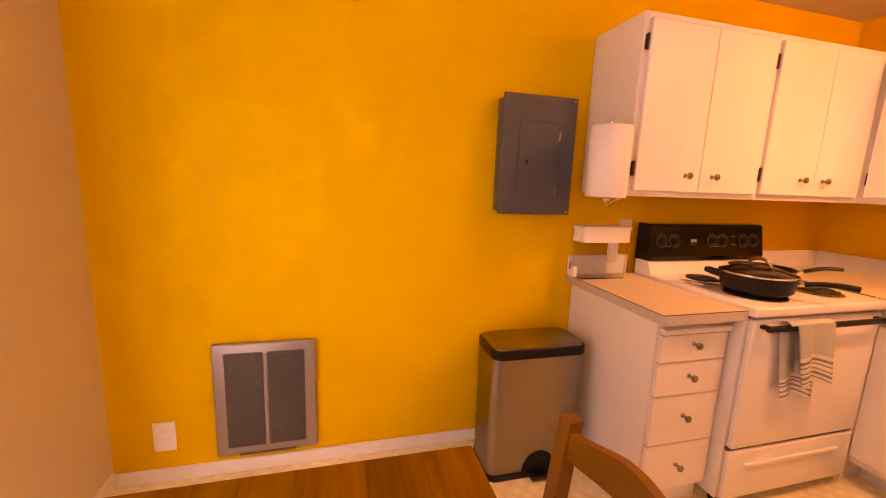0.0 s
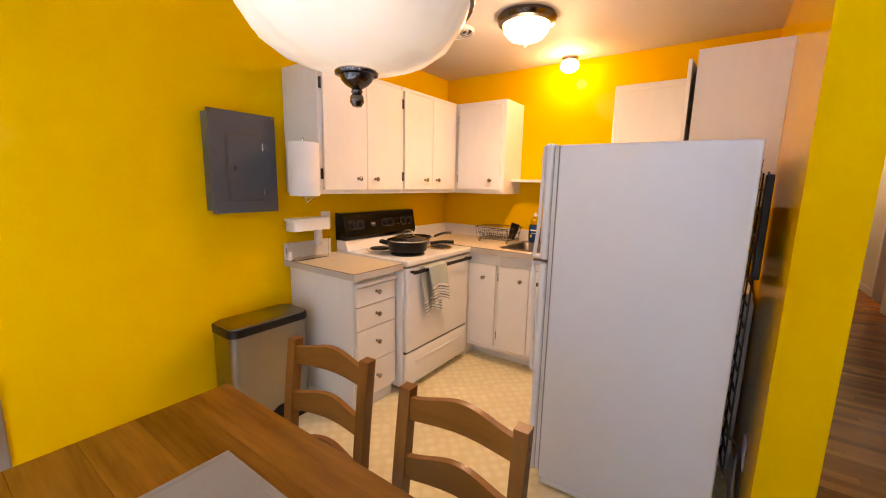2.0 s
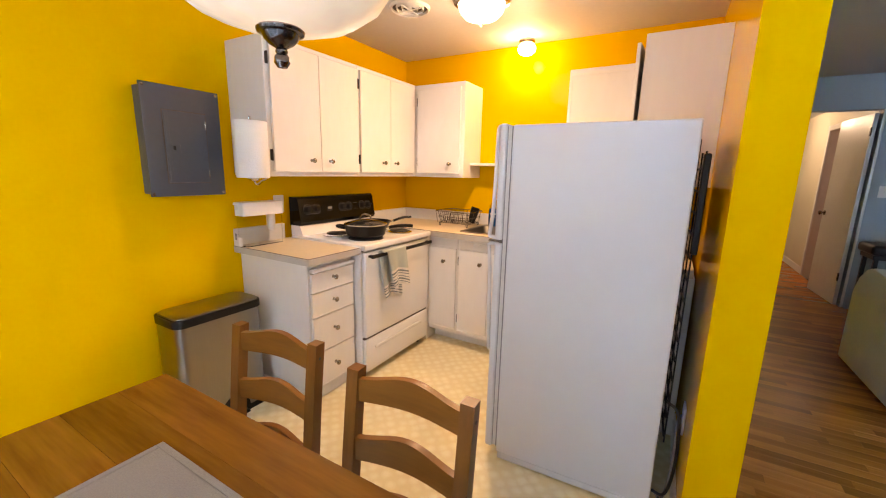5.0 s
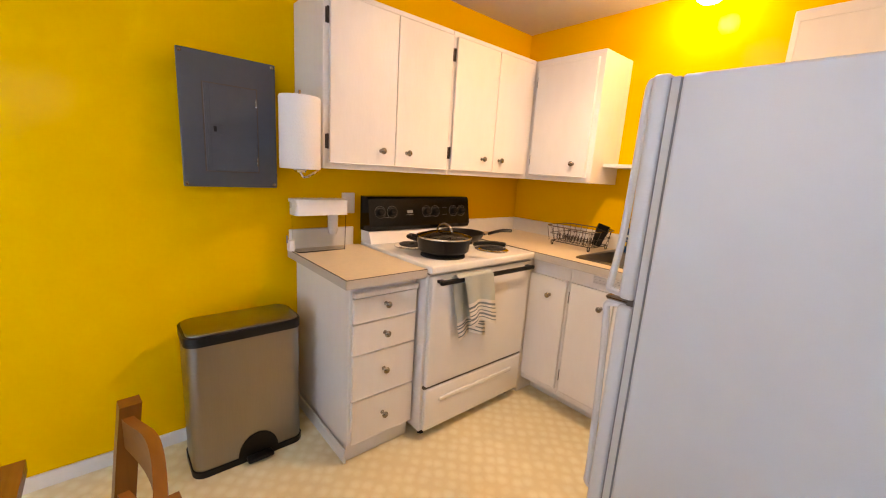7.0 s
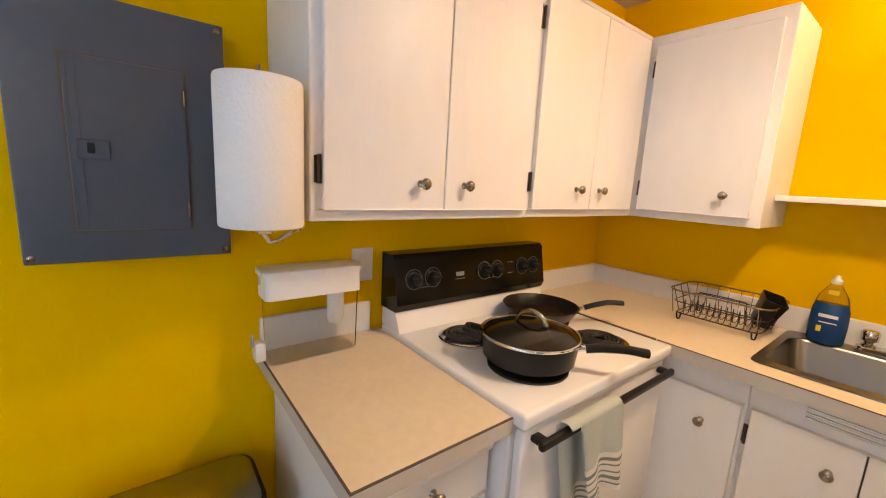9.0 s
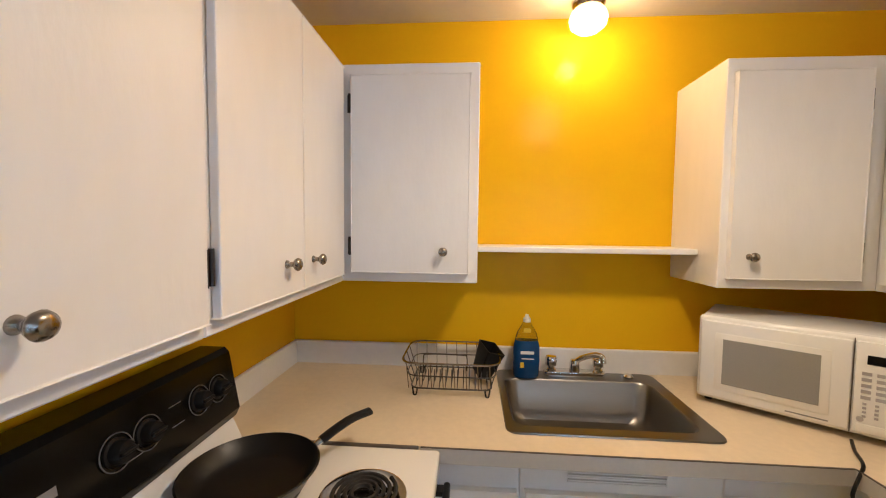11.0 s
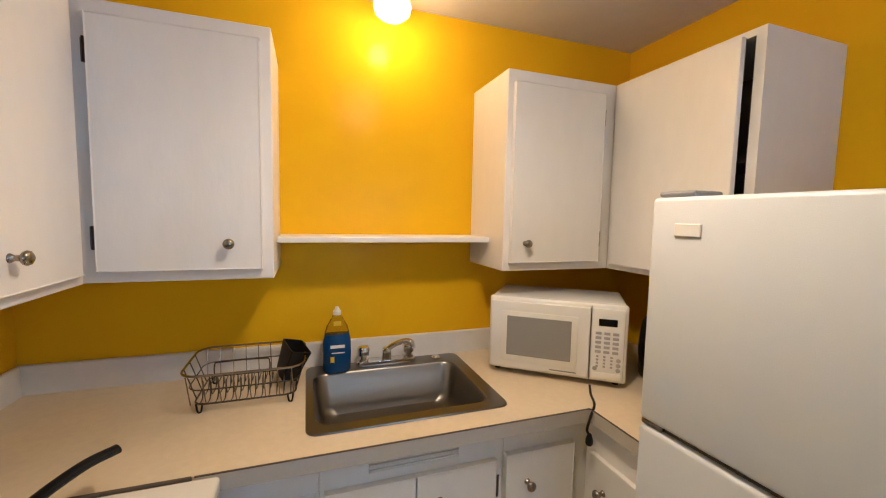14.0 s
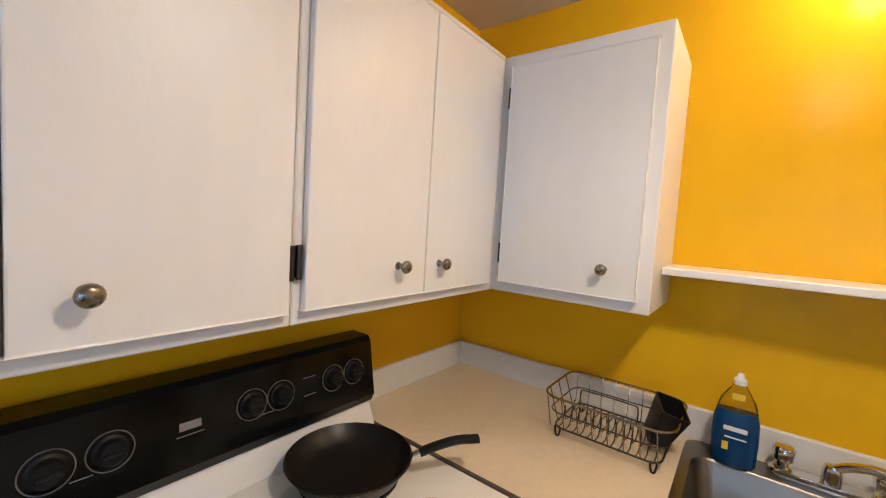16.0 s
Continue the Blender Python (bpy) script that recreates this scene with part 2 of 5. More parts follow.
NONSTICK = surface("black_nonstick", (0.011, 0.010, 0.010), 0.33, shine=0.28, vary=0.15, bump=0.05, bump_scale=300)
STEEL = surface("brushed_steel", (0.30, 0.28, 0.255), 0.30, 1.0, gloss=0.04, vary=0.04, fine=30, broad=2.5, bump=0.05, bump_scale=60, stretch=(6, 6, 0.4))
SINK = surface("sink_steel", (0.235, 0.22, 0.20), 0.33, 1.0, vary=0.03, fine=60, broad=4, gloss=0.05, bump=0.01, bump_scale=90, stretch=(0.4, 6, 6))
CHROME = surface("chrome", (0.72, 0.70, 0.68), 0.09, 1.0, vary=0.05, bump=0.0)
NICKEL = surface("brushed_nickel", (0.30, 0.265, 0.225), 0.24, 1.0, vary=0.08, bump=0.03, bump_scale=200)
BRONZE = surface("dark_bronze", (0.15, 0.13, 0.12), 0.2, 1.0, vary=0.2, bump=0.03)
HINGE = surface("dark_hinge", (0.06, 0.05, 0.045), 0.35, 0.8, vary=0.2)
PANEL_GREY = surface("grey_panel_enamel", (0.068, 0.080, 0.097), 0.34, vary=0.06, fine=40, bump=0.05, bump_scale=300)
HEATER = surface("brushed_heater_metal", (0.34, 0.31, 0.29), 0.42, 0.6, vary=0.08, stretch=(1, 4, 0.5))
HEATER_DARK = surface("heater_grille", (0.10, 0.088, 0.082), 0.6, 0.2, vary=0.15)
PAPER = surface("paper_towel", (0.84, 0.83, 0.81), 0.9, vary=0.03, fine=160, bump=0.3, bump_scale=140)
DIAL = surface("dial_print", (0.13, 0.13, 0.13), 0.5)
PLATE = surface("white_plastic", (0.80, 0.78, 0.74), 0.3, vary=0.02, bump=0.0)
MICRO_WIN = surface("microwave_window", (0.30, 0.29, 0.28), 0.16, vary=0.06, fine=300, bump=0.0)
BUTTON = surface("grey_button", (0.24, 0.24, 0.25), 0.5)
TANK = glass("clear_plastic", (0.98, 0.98, 0.97), 0.02, 1.06)
LID_GLASS = glass("lid_glass", (0.55, 0.50, 0.45), 0.03)
PANE = glass("window_glass")
SOAP_CLEAR = glass("clear_bottle", (0.78, 0.76, 0.64), 0.06, 1.2)
LABEL_BLUE = surface("blue_label", (0.004, 0.050, 0.155), 0.25, bump=0)
LABEL_WHITE = surface("white_print", (0.8, 0.8, 0.8), 0.4, bump=0)
LABEL_GREY = surface("pale_grey_print", (0.40, 0.38, 0.39), 0.4, bump=0)
LABEL_YELLOW = surface("yellow_print", (0.8, 0.55, 0.02), 0.4, bump=0)
TOWEL = surface("pale_green_cotton", (0.50, 0.55, 0.51), 0.95, vary=0.08, fine=150, bump=0.5, bump_scale=260)
TOWEL_WHITE = surface("white_cotton", (0.76, 0.74, 0.69), 0.95, vary=0.05, fine=150, bump=0.5, bump_scale=260)
TOWEL_GREY = surface("grey_cotton", (0.20, 0.24, 0.25), 0.95, vary=0.05, fine=150, bump=0.5, bump_scale=260)
SOFA = surface("pale_grey_upholstery", (0.69, 0.71, 0.73), 0.95, vary=0.07, fine=70, broad=5, bump=0.35, bump_scale=260)
RUG = surface("grey_shag", (0.30, 0.29, 0.28), 1.0, vary=0.35, fine=60, broad=9, bump=0.9, bump_scale=90)
LINEN = surface("grey_linen", (0.235, 0.205, 0.175), 0.95, vary=0.12, fine=260, bump=0.35, bump_scale=420)
TV_BLACK = surface("tv_screen", (0.004, 0.004, 0.005), 0.18, shine=0.12, vary=0.1, bump=0)
PINE = wood("stained_pine", (0.125, 0.042, 0.005), (0.245, 0.094, 0.013), "x", 0.25, 1.0, spread=0.17, coat=0.0, bump=0.0, shine=0.34)
PINE_UP = wood("stained_pine_upright", (0.162, 0.056, 0.009), (0.268, 0.097, 0.016), "z", 0.33, 1.0, spread=0.1, coat=0.05, bump=0.015, shine=0.32)
PINE_RAIL = wood("stained_pine_rail", (0.192, 0.066, 0.010), (0.307, 0.113, 0.017), "x", 0.33, 1.0, spread=0.1, coat=0.05, bump=0.015, shine=0.32)
HUTCH = wood("dark_hutch_wood", (0.024, 0.008, 0.003), (0.088, 0.032, 0.012), "z", 0.18, 0.8, coat=0.1, shine=0.25)
HUTCH_H = wood("hutch_cornice_wood", (0.040, 0.015, 0.005), (0.075, 0.030, 0.010), "x", 0.2, 0.8, coat=0.1, shine=0.3)
OAK = wood("oak_strip", (0.274, 0.085, 0.014), (0.490, 0.179, 0.033), "x", 0.22, 0.7, spread=0.36, coat=0.0, shine=0.40)
OAK_FAR = wood("oak_strip_far", (0.274, 0.085, 0.014), (0.490, 0.179, 0.033), "x", 0.22, 0.7, island=0.36, coat=0.0, shine=0.40)
DRAWER_WOOD = wood("drawer_wood", (0.17, 0.075, 0.03), (0.29, 0.14, 0.06), "x", 0.4)
ALABASTER = glow("alabaster_glass", (1.0, 0.84, 0.58), 0.42, 0.5, 7.0)
LAMP_GLASS = glow("lit_frosted_glass", (1.0, 0.78, 0.50), 12.0, 0.1)
SMALL_GLASS = glow("lit_small_glass", (1.0, 0.66, 0.25), 14.0, 0.1)
HALL_GLASS = glow("lit_hall_glass", (1.0, 0.78, 0.45), 9.0, 0.1)

# ---- shape helpers ----
PLACES = {}


def thing(name, base, label, category, group="", kind="", turn=0.0):
    ob = new(name)
    ob.empty_display_size = 0.05
    m = pose(*base, 0, 0, turn)
    ob.matrix_basis = m
    PLACES[ob.name] = m
    return tagged(ob, label, category, group, kind)


def part(name, bm, material, parent=None, label="", smooth=False, local=False):
    """Links a bmesh, in world coordinates unless local, as one mesh object under its parent."""
    if parent is not None and not local:
        bm.transform(PLACES[parent.name].inverted())
    bmesh.ops.recalc_face_normals(bm, faces=bm.faces)
    me = bpy.data.meshes.new(name)
    bm.to_mesh(me)
    bm.free()
    me.materials.append(material)
    if smooth:
        me.polygons.foreach_set("use_smooth", [True] * len(me.polygons))
        me.set_sharp_from_angle(angle=radians(38))
    ob = new(name, me)
    if parent is not None:
        ob.parent = parent
        PLACES[ob.name] = PLACES[parent.name]
    else:
        PLACES[ob.name] = Matrix.Identity(4)
    return tagged(ob, label)


def box(lo, hi, bevel=0.0, seg=1, bm=None, m=None):
    bm = bm or bmesh.new()
    v = bmesh.ops.create_cube(bm, size=1)["verts"]
    c = [(a + b) / 2 for a, b in zip(lo, hi)]
    s = [abs(b - a) for a, b in zip(lo, hi)]
    for q in v:
        q.co = Vector((c[0] + q.co.x * s[0], c[1] + q.co.y * s[1], c[2] + q.co.z * s[2]))
        if m is not None:
            q.co = m @ q.co
    if bevel:
        e = list({e for q in v for e in q.link_edges})
        bmesh.ops.bevel(bm, geom=e, offset=min(bevel, min(s) * 0.45), segments=seg, profile=0.5, affect="EDGES")
    return bm


def lathe(profile, m=None, seg=32, bm=None, squash=(1, 1)):
    """Turns a profile of (radius, height) about z."""
    bm = bm or bmesh.new()
    rings = []
    for r, z in profile:
        ring = []
        for i in range(seg if r > 1e-6 else 1):
            a = 2 * math.pi * i / seg
            co = Vector((r * math.cos(a) * squash[0], r * math.sin(a) * squash[1], z))
            ring.append(bm.verts.new(m @ co if m is not None else co))
        rings.append(ring)
    for a, b in zip(rings, rings[1:]):
        for i in range(seg):
            j = (i + 1) % seg
            q = [a[i % len(a)], a[j % len(a)], b[j % len(b)], b[i % len(b)]]
            q = list(dict.fromkeys(q))
            if len(q) > 2:
                bm.faces.new(q)
    return bm


def tube(points, r, seg=8, closed=False, bm=None, flat=1.0):
    """Sweeps a round section along points."""
    bm = bm or bmesh.new()
    pts = [Vector(p) for p in points]
    n = len(pts)
    rings, up = [], Vector((0.13, 0.21, 0.97))
    for i, p in enumerate(pts):
        d = (pts[(i + 1) % n] - pts[i - 1]) if closed else (pts[min(i + 1, n - 1)] - pts[max(i - 1, 0)])
        d.normalize()
        if abs(d.dot(up)) > 0.95:
            up = Vector((0.9, 0.3, 0.1))
        a = d.cross(up).normalized()
        b = a.cross(d).normalized()
        up = b
        rings.append([bm.verts.new(p + r * (math.cos(t) * a + flat * math.sin(t) * b)) for t in [2 * math.pi * k / seg for k in range(seg)]])
    for i in range(n if closed else n - 1):
        a, b = rings[i], rings[(i + 1) % n]
        for k in range(seg):
            bm.faces.new((a[k], a[(k + 1) % seg], b[(k + 1) % seg], b[k]))
    if not closed:
        bm.faces.new(rings[0])
        bm.faces.new(rings[-1][::-1])
    return bm


def arc(points, steps=6):
    """A smooth curve through points."""
    p = [Vector(q) for q in points]
    p = [2 * p[0] - p[1]] + p + [2 * p[-1] - p[-2]]
    out = []
    for i in range(1, len(p) - 2):
        for k in range(steps):
            t = k / steps
            a, b, c, d = p[i - 1], p[i], p[i + 1], p[i + 2]
            out.append(0.5 * (2 * b + (c - a) * t + (2 * a - 5 * b + 4 * c - d) * t * t + (3 * b - a - 3 * c + d) * t ** 3))
    return out + [p[-2]]


def prism(outline, z0, z1, m=None, bm=None, bevel=0.0):
    """An outline in x, y pulled up from z0 to z1."""
    bm = bm or bmesh.new()
    f = (lambda c: m @ Vector(c)) if m is not None else Vector
    low = [bm.verts.new(f((x, y, z0))) for x, y in outline]
    top = [bm.verts.new(f((x, y, z1))) for x, y in outline]
    bm.faces.new(low[::-1])
    bm.faces.new(top)
    n = len(outline)
    for i in range(n):
        bm.faces.new((low[i], low[(i + 1) % n], top[(i + 1) % n], top[i]))
    if bevel:
        e = [e for e in bm.edges if (e.verts[0] in top and e.verts[1] in top)]
        bmesh.ops.bevel(bm, geom=e, offset=bevel, segments=2, profile=0.5, affect="EDGES")
    return bm


def rounded(x0, x1, y0, y1, r, steps=5):
    out = []
    for cx, cy, a0 in ((x1 - r, y1 - r, 0), (x0 + r, y1 - r, 90), (x0 + r, y0 + r, 180), (x1 - r, y0 + r, 270)):
        for k in range(steps + 1):
            a = radians(a0 + 90 * k / steps)
            out.append((cx + r * math.cos(a), cy + r * math.sin(a)))
    return out


def structure(name, bm, material, label, category):
    return tagged(part(name, bm, material), label, category, kind="structure")


# ---- structure ----
H, HL = 2.36, 2.43
structure("floor", box((0, -3.9, -0.05), (2.59, 0, 0)), VINYL, "cream patterned sheet vinyl kitchen floor", "floor")
structure("ceiling_kitchen", box((-0.12, -4.02, H), (2.59, 0.12, H + 0.2)), CEILING, "white painted kitchen ceiling with light texture", "ceiling")
structure("ceiling_living", box((2.59, -4.02, HL), (7.2, 2.7, HL + 0.13)), CEILING, "flat white living room ceiling in shade", "ceiling")
structure("ceiling_hall", box((2.8, 2.7, 2.33), (6.6, 8.0, HL + 0.1)), CEILING, "white painted hallway ceiling", "ceiling")
structure("wall_west", box((-0.12, -3.9, -0.05), (0, 0.12, H)), YELLOW, "bright yellow painted kitchen wall", "wall")
structure("wall_north", box((0, 0, -0.05), (2.44, 0.12, H)), YELLOW, "bright yellow painted wall above the sink", "wall")
structure("wall_partition", box((2.44, -1.69, -0.05), (2.59, 2.58, HL)), YELLOW, "bright yellow partition wall with a free end", "wall")


def wall_with_hole(name, lo, hi, axis, a0, a1, z0, z1, material, label):
    """A wall along one axis with one opening from a0 to a1 and z0 to z1."""
    bm = bmesh.new()
    k = "xy".index(axis)

    def piece(p0, p1, q0, q1):
        if p1 - p0 > 0.001 and q1 - q0 > 0.001:
            l, h = list(lo), list(hi)
            l[k], h[k], l[2], h[2] = p0, p1, q0, q1
            box(l, h, bm=bm)
    piece(lo[k], a0, lo[2], hi[2])
    piece(a1, hi[k], lo[2], hi[2])
    piece(a0, a1, z1, hi[2])
    piece(a0, a1, lo[2], z0)
    return structure(name, bm, material, label, "wall")


wall_with_hole("wall_south_dining", (-0.12, -4.02, -0.05), (2.59, -3.9, H), "x", 0.9, 2.54, 0.16, 2.16, CREAM_WALL, "cream painted dining wall with a window")
wall_with_hole("wall_south_living", (2.59, -4.02, -0.05), (7.2, -3.9, HL), "x", 3.8, 6.0, 0.5, 2.15, GREY_WALL, "blue-grey living room wall with a wide window")
wall_with_hole("wall_living_north", (2.59, 2.58, -0.05), (7.2, 2.7, HL), "x", 3.0, 4.02, -0.05, 2.084, GREY_WALL, "blue-grey living room wall with the hallway opening")
structure("wall_living_east", box((7.08, -3.9, -0.05), (7.2, 2.58, HL)), GREY_WALL, "blue-grey painted living room end wall", "wall")
structure("wall_hall_west", box((2.82, 2.7, -0.05), (2.94, 7.8, 2.33)), HALL_WALL, "cream painted hallway wall", "wall")
wall_with_hole("wall_hall_east", (4.06, 2.7, -0.05), (4.16, 7.8, 2.33), "y", 3.5, 4.26, -0.05, 2.03, HALL_WALL, "cream painted hallway wall with a bedroom doorway")
structure("wall_hall_end", box((2.82, 7.8, -0.05), (6.6, 7.92, 2.33)), HALL_WALL, "cream painted wall at the end of the hallway", "wall")
structure("wall_bedroom_east", box((6.4, 2.7, -0.05), (6.5, 7.8, 2.33)), PINK_LIT_WALL, "bedroom wall with the room's pink light put into its colour", "wall")
structure("wall_bedroom_far", box((4.16, 5.6, -0.05), (6.4, 5.7, 2.33)), PINK_LIT_WALL, "bedroom wall with the room's pink light put into its colour", "wall")
structure("hall_floor", box((2.94, 5.4, -0.05), (4.06, 7.8, 0.002)), surface("hall_tile", (0.50, 0.46, 0.38), 0.3, vary=0.1), "pale tiled floor at the end of the hallway", "floor")
structure("bedroom_floor", box((4.16, 2.7, -0.05), (6.4, 5.6, 0)), OAK_FAR, "dark wooden bedroom floor", "floor")


def baseboard(name, lo, hi):
    bm = box(lo, hi, 0.006, 2)
    return structure(name, bm, TRIM, "white painted wooden baseboard along the wall", "baseboard")


baseboard("baseboard_west", (0.0, -3.9, 0.0), (0.014, -1.77, 0.066))
baseboard("baseboard_partition_end", (2.432, -1.704, 0.0), (2.598, -1.69, 0.095))
baseboard("baseboard_partition_west", (2.426, -1.70, 0.0), (2.44, -0.86, 0.095))
baseboard("baseboard_partition_east", (2.59, -1.70, 0.0), (2.604, 2.58, 0.095))
baseboard("baseboard_south", (0.014, -3.9, 0.0), (2.59, -3.886, 0.085))
baseboard("baseboard_living", (4.10, 2.566, 0.0), (7.08, 2.58, 0.10))
baseboard("baseboard_hall", (4.046, 4.34, 0.0), (4.06, 7.8, 0.10))
structure("threshold_trim", box((2.575, -3.88, 0.0), (2.605, -1.71, 0.007), 0.003), NICKEL, "thin metal strip between vinyl and wood floors", "trim")
for nm, lo, hi in (("trim_hall_jamb", (4.02, 2.570, 0.0), (4.045, 2.58, 2.084)),
                   ("trim_bedroom_far", (4.045, 4.26, 0.0), (4.06, 4.33, 2.10)), ("trim_bedroom_head", (4.045, 3.43, 2.03), (4.06, 4.26, 2.10)), ("trim_bedroom_near", (4.045, 3.43, 0.0), (4.06, 3.5, 2.03))):
    structure(nm, box(lo, hi, 0.004), TRIM, "white painted door casing around the opening", "trim")


def window(name, x0, x1, z0, z1, label):
    t = thing(name, (x0, -3.96, z0), label, "window", kind="structure")
    for lo, hi, nm in (((x0, -3.99, z0), (x1, -3.93, z0 + 0.05), "window_frame"), ((x0, -3.99, z1 - 0.05), (x1, -3.93, z1), "window_frame"),
                       ((x0, -3.99, z0 + 0.05), (x0 + 0.05, -3.93, z1 - 0.05), "window_frame"), ((x1 - 0.05, -3.99, z0 + 0.05), (x1, -3.93, z1 - 0.05), "window_frame"),
                       (((x0 + x1) / 2 - 0.025, -3.985, z0 + 0.05), ((x0 + x1) / 2 + 0.025, -3.935, z1 - 0.05), "mullion")):
        part(nm, box(lo, hi, 0.004), TRIM, t)
    for a, b in ((x0 + 0.05, (x0 + x1) / 2 - 0.025), ((x0 + x1) / 2 + 0.025, x1 - 0.05)):
        p = part("pane", box((a, -3.964, z0 + 0.05), (b, -3.958, z1 - 0.05)), PANE, t)
        p.visible_shadow = False


window("window_1", 0.9, 2.54, 0.16, 2.16, "white framed dining window with two clear panes")
window("window_2", 3.8, 6.0, 0.5, 2.15, "wide white framed living room window")


# open hallway door, swung back against the wall
door = thing("door_1", (4.0, 2.60, 0), "white flush interior door standing open in the hallway", "door", kind="structure", turn=4.0)
part("leaf", box((-0.035, 0, 0.012), (0, 0.74, 2.05), 0.003, 2), TRIM, door, local=True)
for z in (0.28, 1.82):
    part("hinge", box((-0.04, -0.004, z), (-0.03, 0.02, z + 0.09), 0.002), HINGE, door, local=True)
part("knob", lathe([(0.0, 0.06), (0.022, 0.058), (0.028, 0.045), (0.022, 0.03), (0.009, 0.025), (0.009, 0.008), (0.03, 0.006), (0.03, 0)], Matrix.Translation((-0.035, 0.68, 0.98)) @ pose(0, 0, 0, 0, -90, 0)), NICKEL, door, "dull metal door knob", True, True)
end_door = thing("door_2", (3.1, 7.79, 0), "closed white door at the end of the hallway", "door", kind="structure")
part("leaf", box((3.05, 7.77, 0.01), (3.72, 7.80, 2.03), 0.004), TRIM, end_door)
part("knob", lathe([(0.0, 0.05), (0.025, 0.04), (0.02, 0.02), (0.01, 0.0)], Matrix.Translation((3.66, 7.77, 0.98)) @ pose(0, 0, 0, 90, 0, 0), 12), NICKEL, end_door, "", True)

# ---- kitchen cabinets ----
KNOB = [(0.0, 0.036), (0.008, 0.0355), (0.0135, 0.032), (0.0155, 0.027), (0.0135, 0.022), (0.007, 0.017), (0.0055, 0.008), (0.009, 0.003), (0.010, 0.0)]


def facing(side, plane):
    """A frame with u along the face, d out of the face and z up, for a face at that plane."""
    cols = {"x+": ((0, 1, 0), (1, 0, 0), (plane, 0, 0)), "y-": ((1, 0, 0), (0, -1, 0), (0, plane, 0)), "x-": ((0, 1, 0), (-1, 0, 0), (plane, 0, 0))}[side]
    (ux, uy, uz), (dx, dy, dz), (px, py, pz) = cols
    return Matrix(((ux, dx, 0, px), (uy, dy, 0, py), (uz, dz, 1, pz), (0, 0, 0, 1)))


def knob(parent, f, u, d, z):
    m = f @ Matrix.Translation((u, d, z)) @ pose(0, 0, 0, -90, 0, 0)
    return part("knob", lathe(KNOB, m, 16), NICKEL, parent, "brushed nickel knob", True)


def cabinet_door(parent, f, u0, u1, z0, z1, knobs=(), hinge=None, name="door", thick=0.019):
    d = part(name, box((u0, 0.001, z0), (u1, thick, z1), 0.003, 2, m=f), CAB, parent)
    for u, z in knobs:
        knob(d, f, u, thick, z)
    if hinge is not None:
        for z in ((z0 + 0.09, z1 - 0.09) if z1 - z0 > 0.3 else ((z0 + z1) / 2,)):
            bm = tube([f @ Vector((hinge, 0.008, z - 0.032)), f @ Vector((hinge, 0.008, z + 0.032))], 0.005, 8)
            box((hinge - 0.009, 0.0005, z - 0.03), (hinge + 0.009, 0.003, z + 0.03), bm=bm, m=f)
            part("hinge", bm, HINGE, d, "small dark metal hinge")
    return d


def upper(label, lo, hi, base=None):
    t = thing("wall_cabinet", (lo[0], lo[1], lo[2]), label, "cabinet", "white wall cabinets")
    part("body", box(lo, hi, 0.003, 1), CAB, t)
    return t


def door_gap_shade(parent, f, u, z0, z1):
    """A dark strip in place of the shade where two doors of a cabinet meet."""
    part("gap", box((u - 0.0018, 0.0003, z0), (u + 0.0018, 0.012, z1), m=f), SEAM_AND_SHADE, parent, "dark strip standing in for shade between the doors")


ZT, ZB = 2.065, 1.322
c = upper("white painted double-door wall cabinet beside the breaker panel", (0.001, -1.76, ZB), (0.33, -1.042, ZT))
f = facing("x+", 0.33)
cabinet_door(c, f, -1.735, -1.397, 1.350, 2.035, [(-1.477, 1.418)], -1.742)
cabinet_door(c, f, -1.393, -1.056, 1.350, 2.035, [(-1.327, 1.418)], -1.047)
door_gap_shade(c, f, -1.395, 1.352, 2.033)
c = upper("white painted double-door wall cabinet over the stove", (0.001, -1.0405, ZB), (0.33, -0.331, ZT))
cabinet_door(c, f, -1.024, -0.690, 1.352, 2.035, [(-0.785, 1.424)], -1.032)
cabinet_door(c, f, -0.686, -0.372, 1.352, 2.035, [(-0.634, 1.424)])
door_gap_shade(c, f, -0.688, 1.354, 2.033)
c = upper("white painted single-door wall cabinet in the corner by the sink", (0.001, -0.32, ZB), (0.797, -0.001, ZT))
f = facing("y-", -0.32)
cabinet_door(c, f, 0.362, 0.765, 1.356, 2.022, [(0.681, 1.431)], 0.354)
c = upper("white painted single-door wall cabinet over the microwave", (1.588, -0.312, ZB), (2.078, -0.001, ZT))
f = facing("y-", -0.312)
cabinet_door(c, f, 1.612, 2.012, 1.356, 2.018, [(1.671, 1.428)], 2.02)

# ajar corner cabinet: open carcass, door a finger's width out
c = thing("wall_cabinet", (2.082, -0.86, ZB), "white painted wall cabinet with its door standing slightly ajar", "cabinet", "white wall cabinets")
for lo, hi in (((2.082, -0.86, ZB), (2.439, -0.84, ZT)), ((2.082, -0.84, ZB), (2.439, -0.001, ZB + 0.02)), ((2.082, -0.84, ZT - 0.02), (2.439, -0.001, ZT)),
               ((2.082, -0.33, ZB + 0.02), (2.10, -0.001, ZT - 0.02)), ((2.082, -0.84, ZB + 0.02), (2.10, -0.832, ZT - 0.02))):
    part("body_panel", box(lo, hi), CAB, c)
# back and shelf carry the interior shade in their dark colour
part("back_panel", box((2.42, -0.838, ZB + 0.022), (2.437, -0.02, ZT - 0.022)), CAB_IN_SHADE, c, "cabinet back, its dark colour standing in for the shade inside")
part("shelf", box((2.11, -0.838, 1.70), (2.418, -0.02, 1.718)), CAB_IN_SHADE, c)
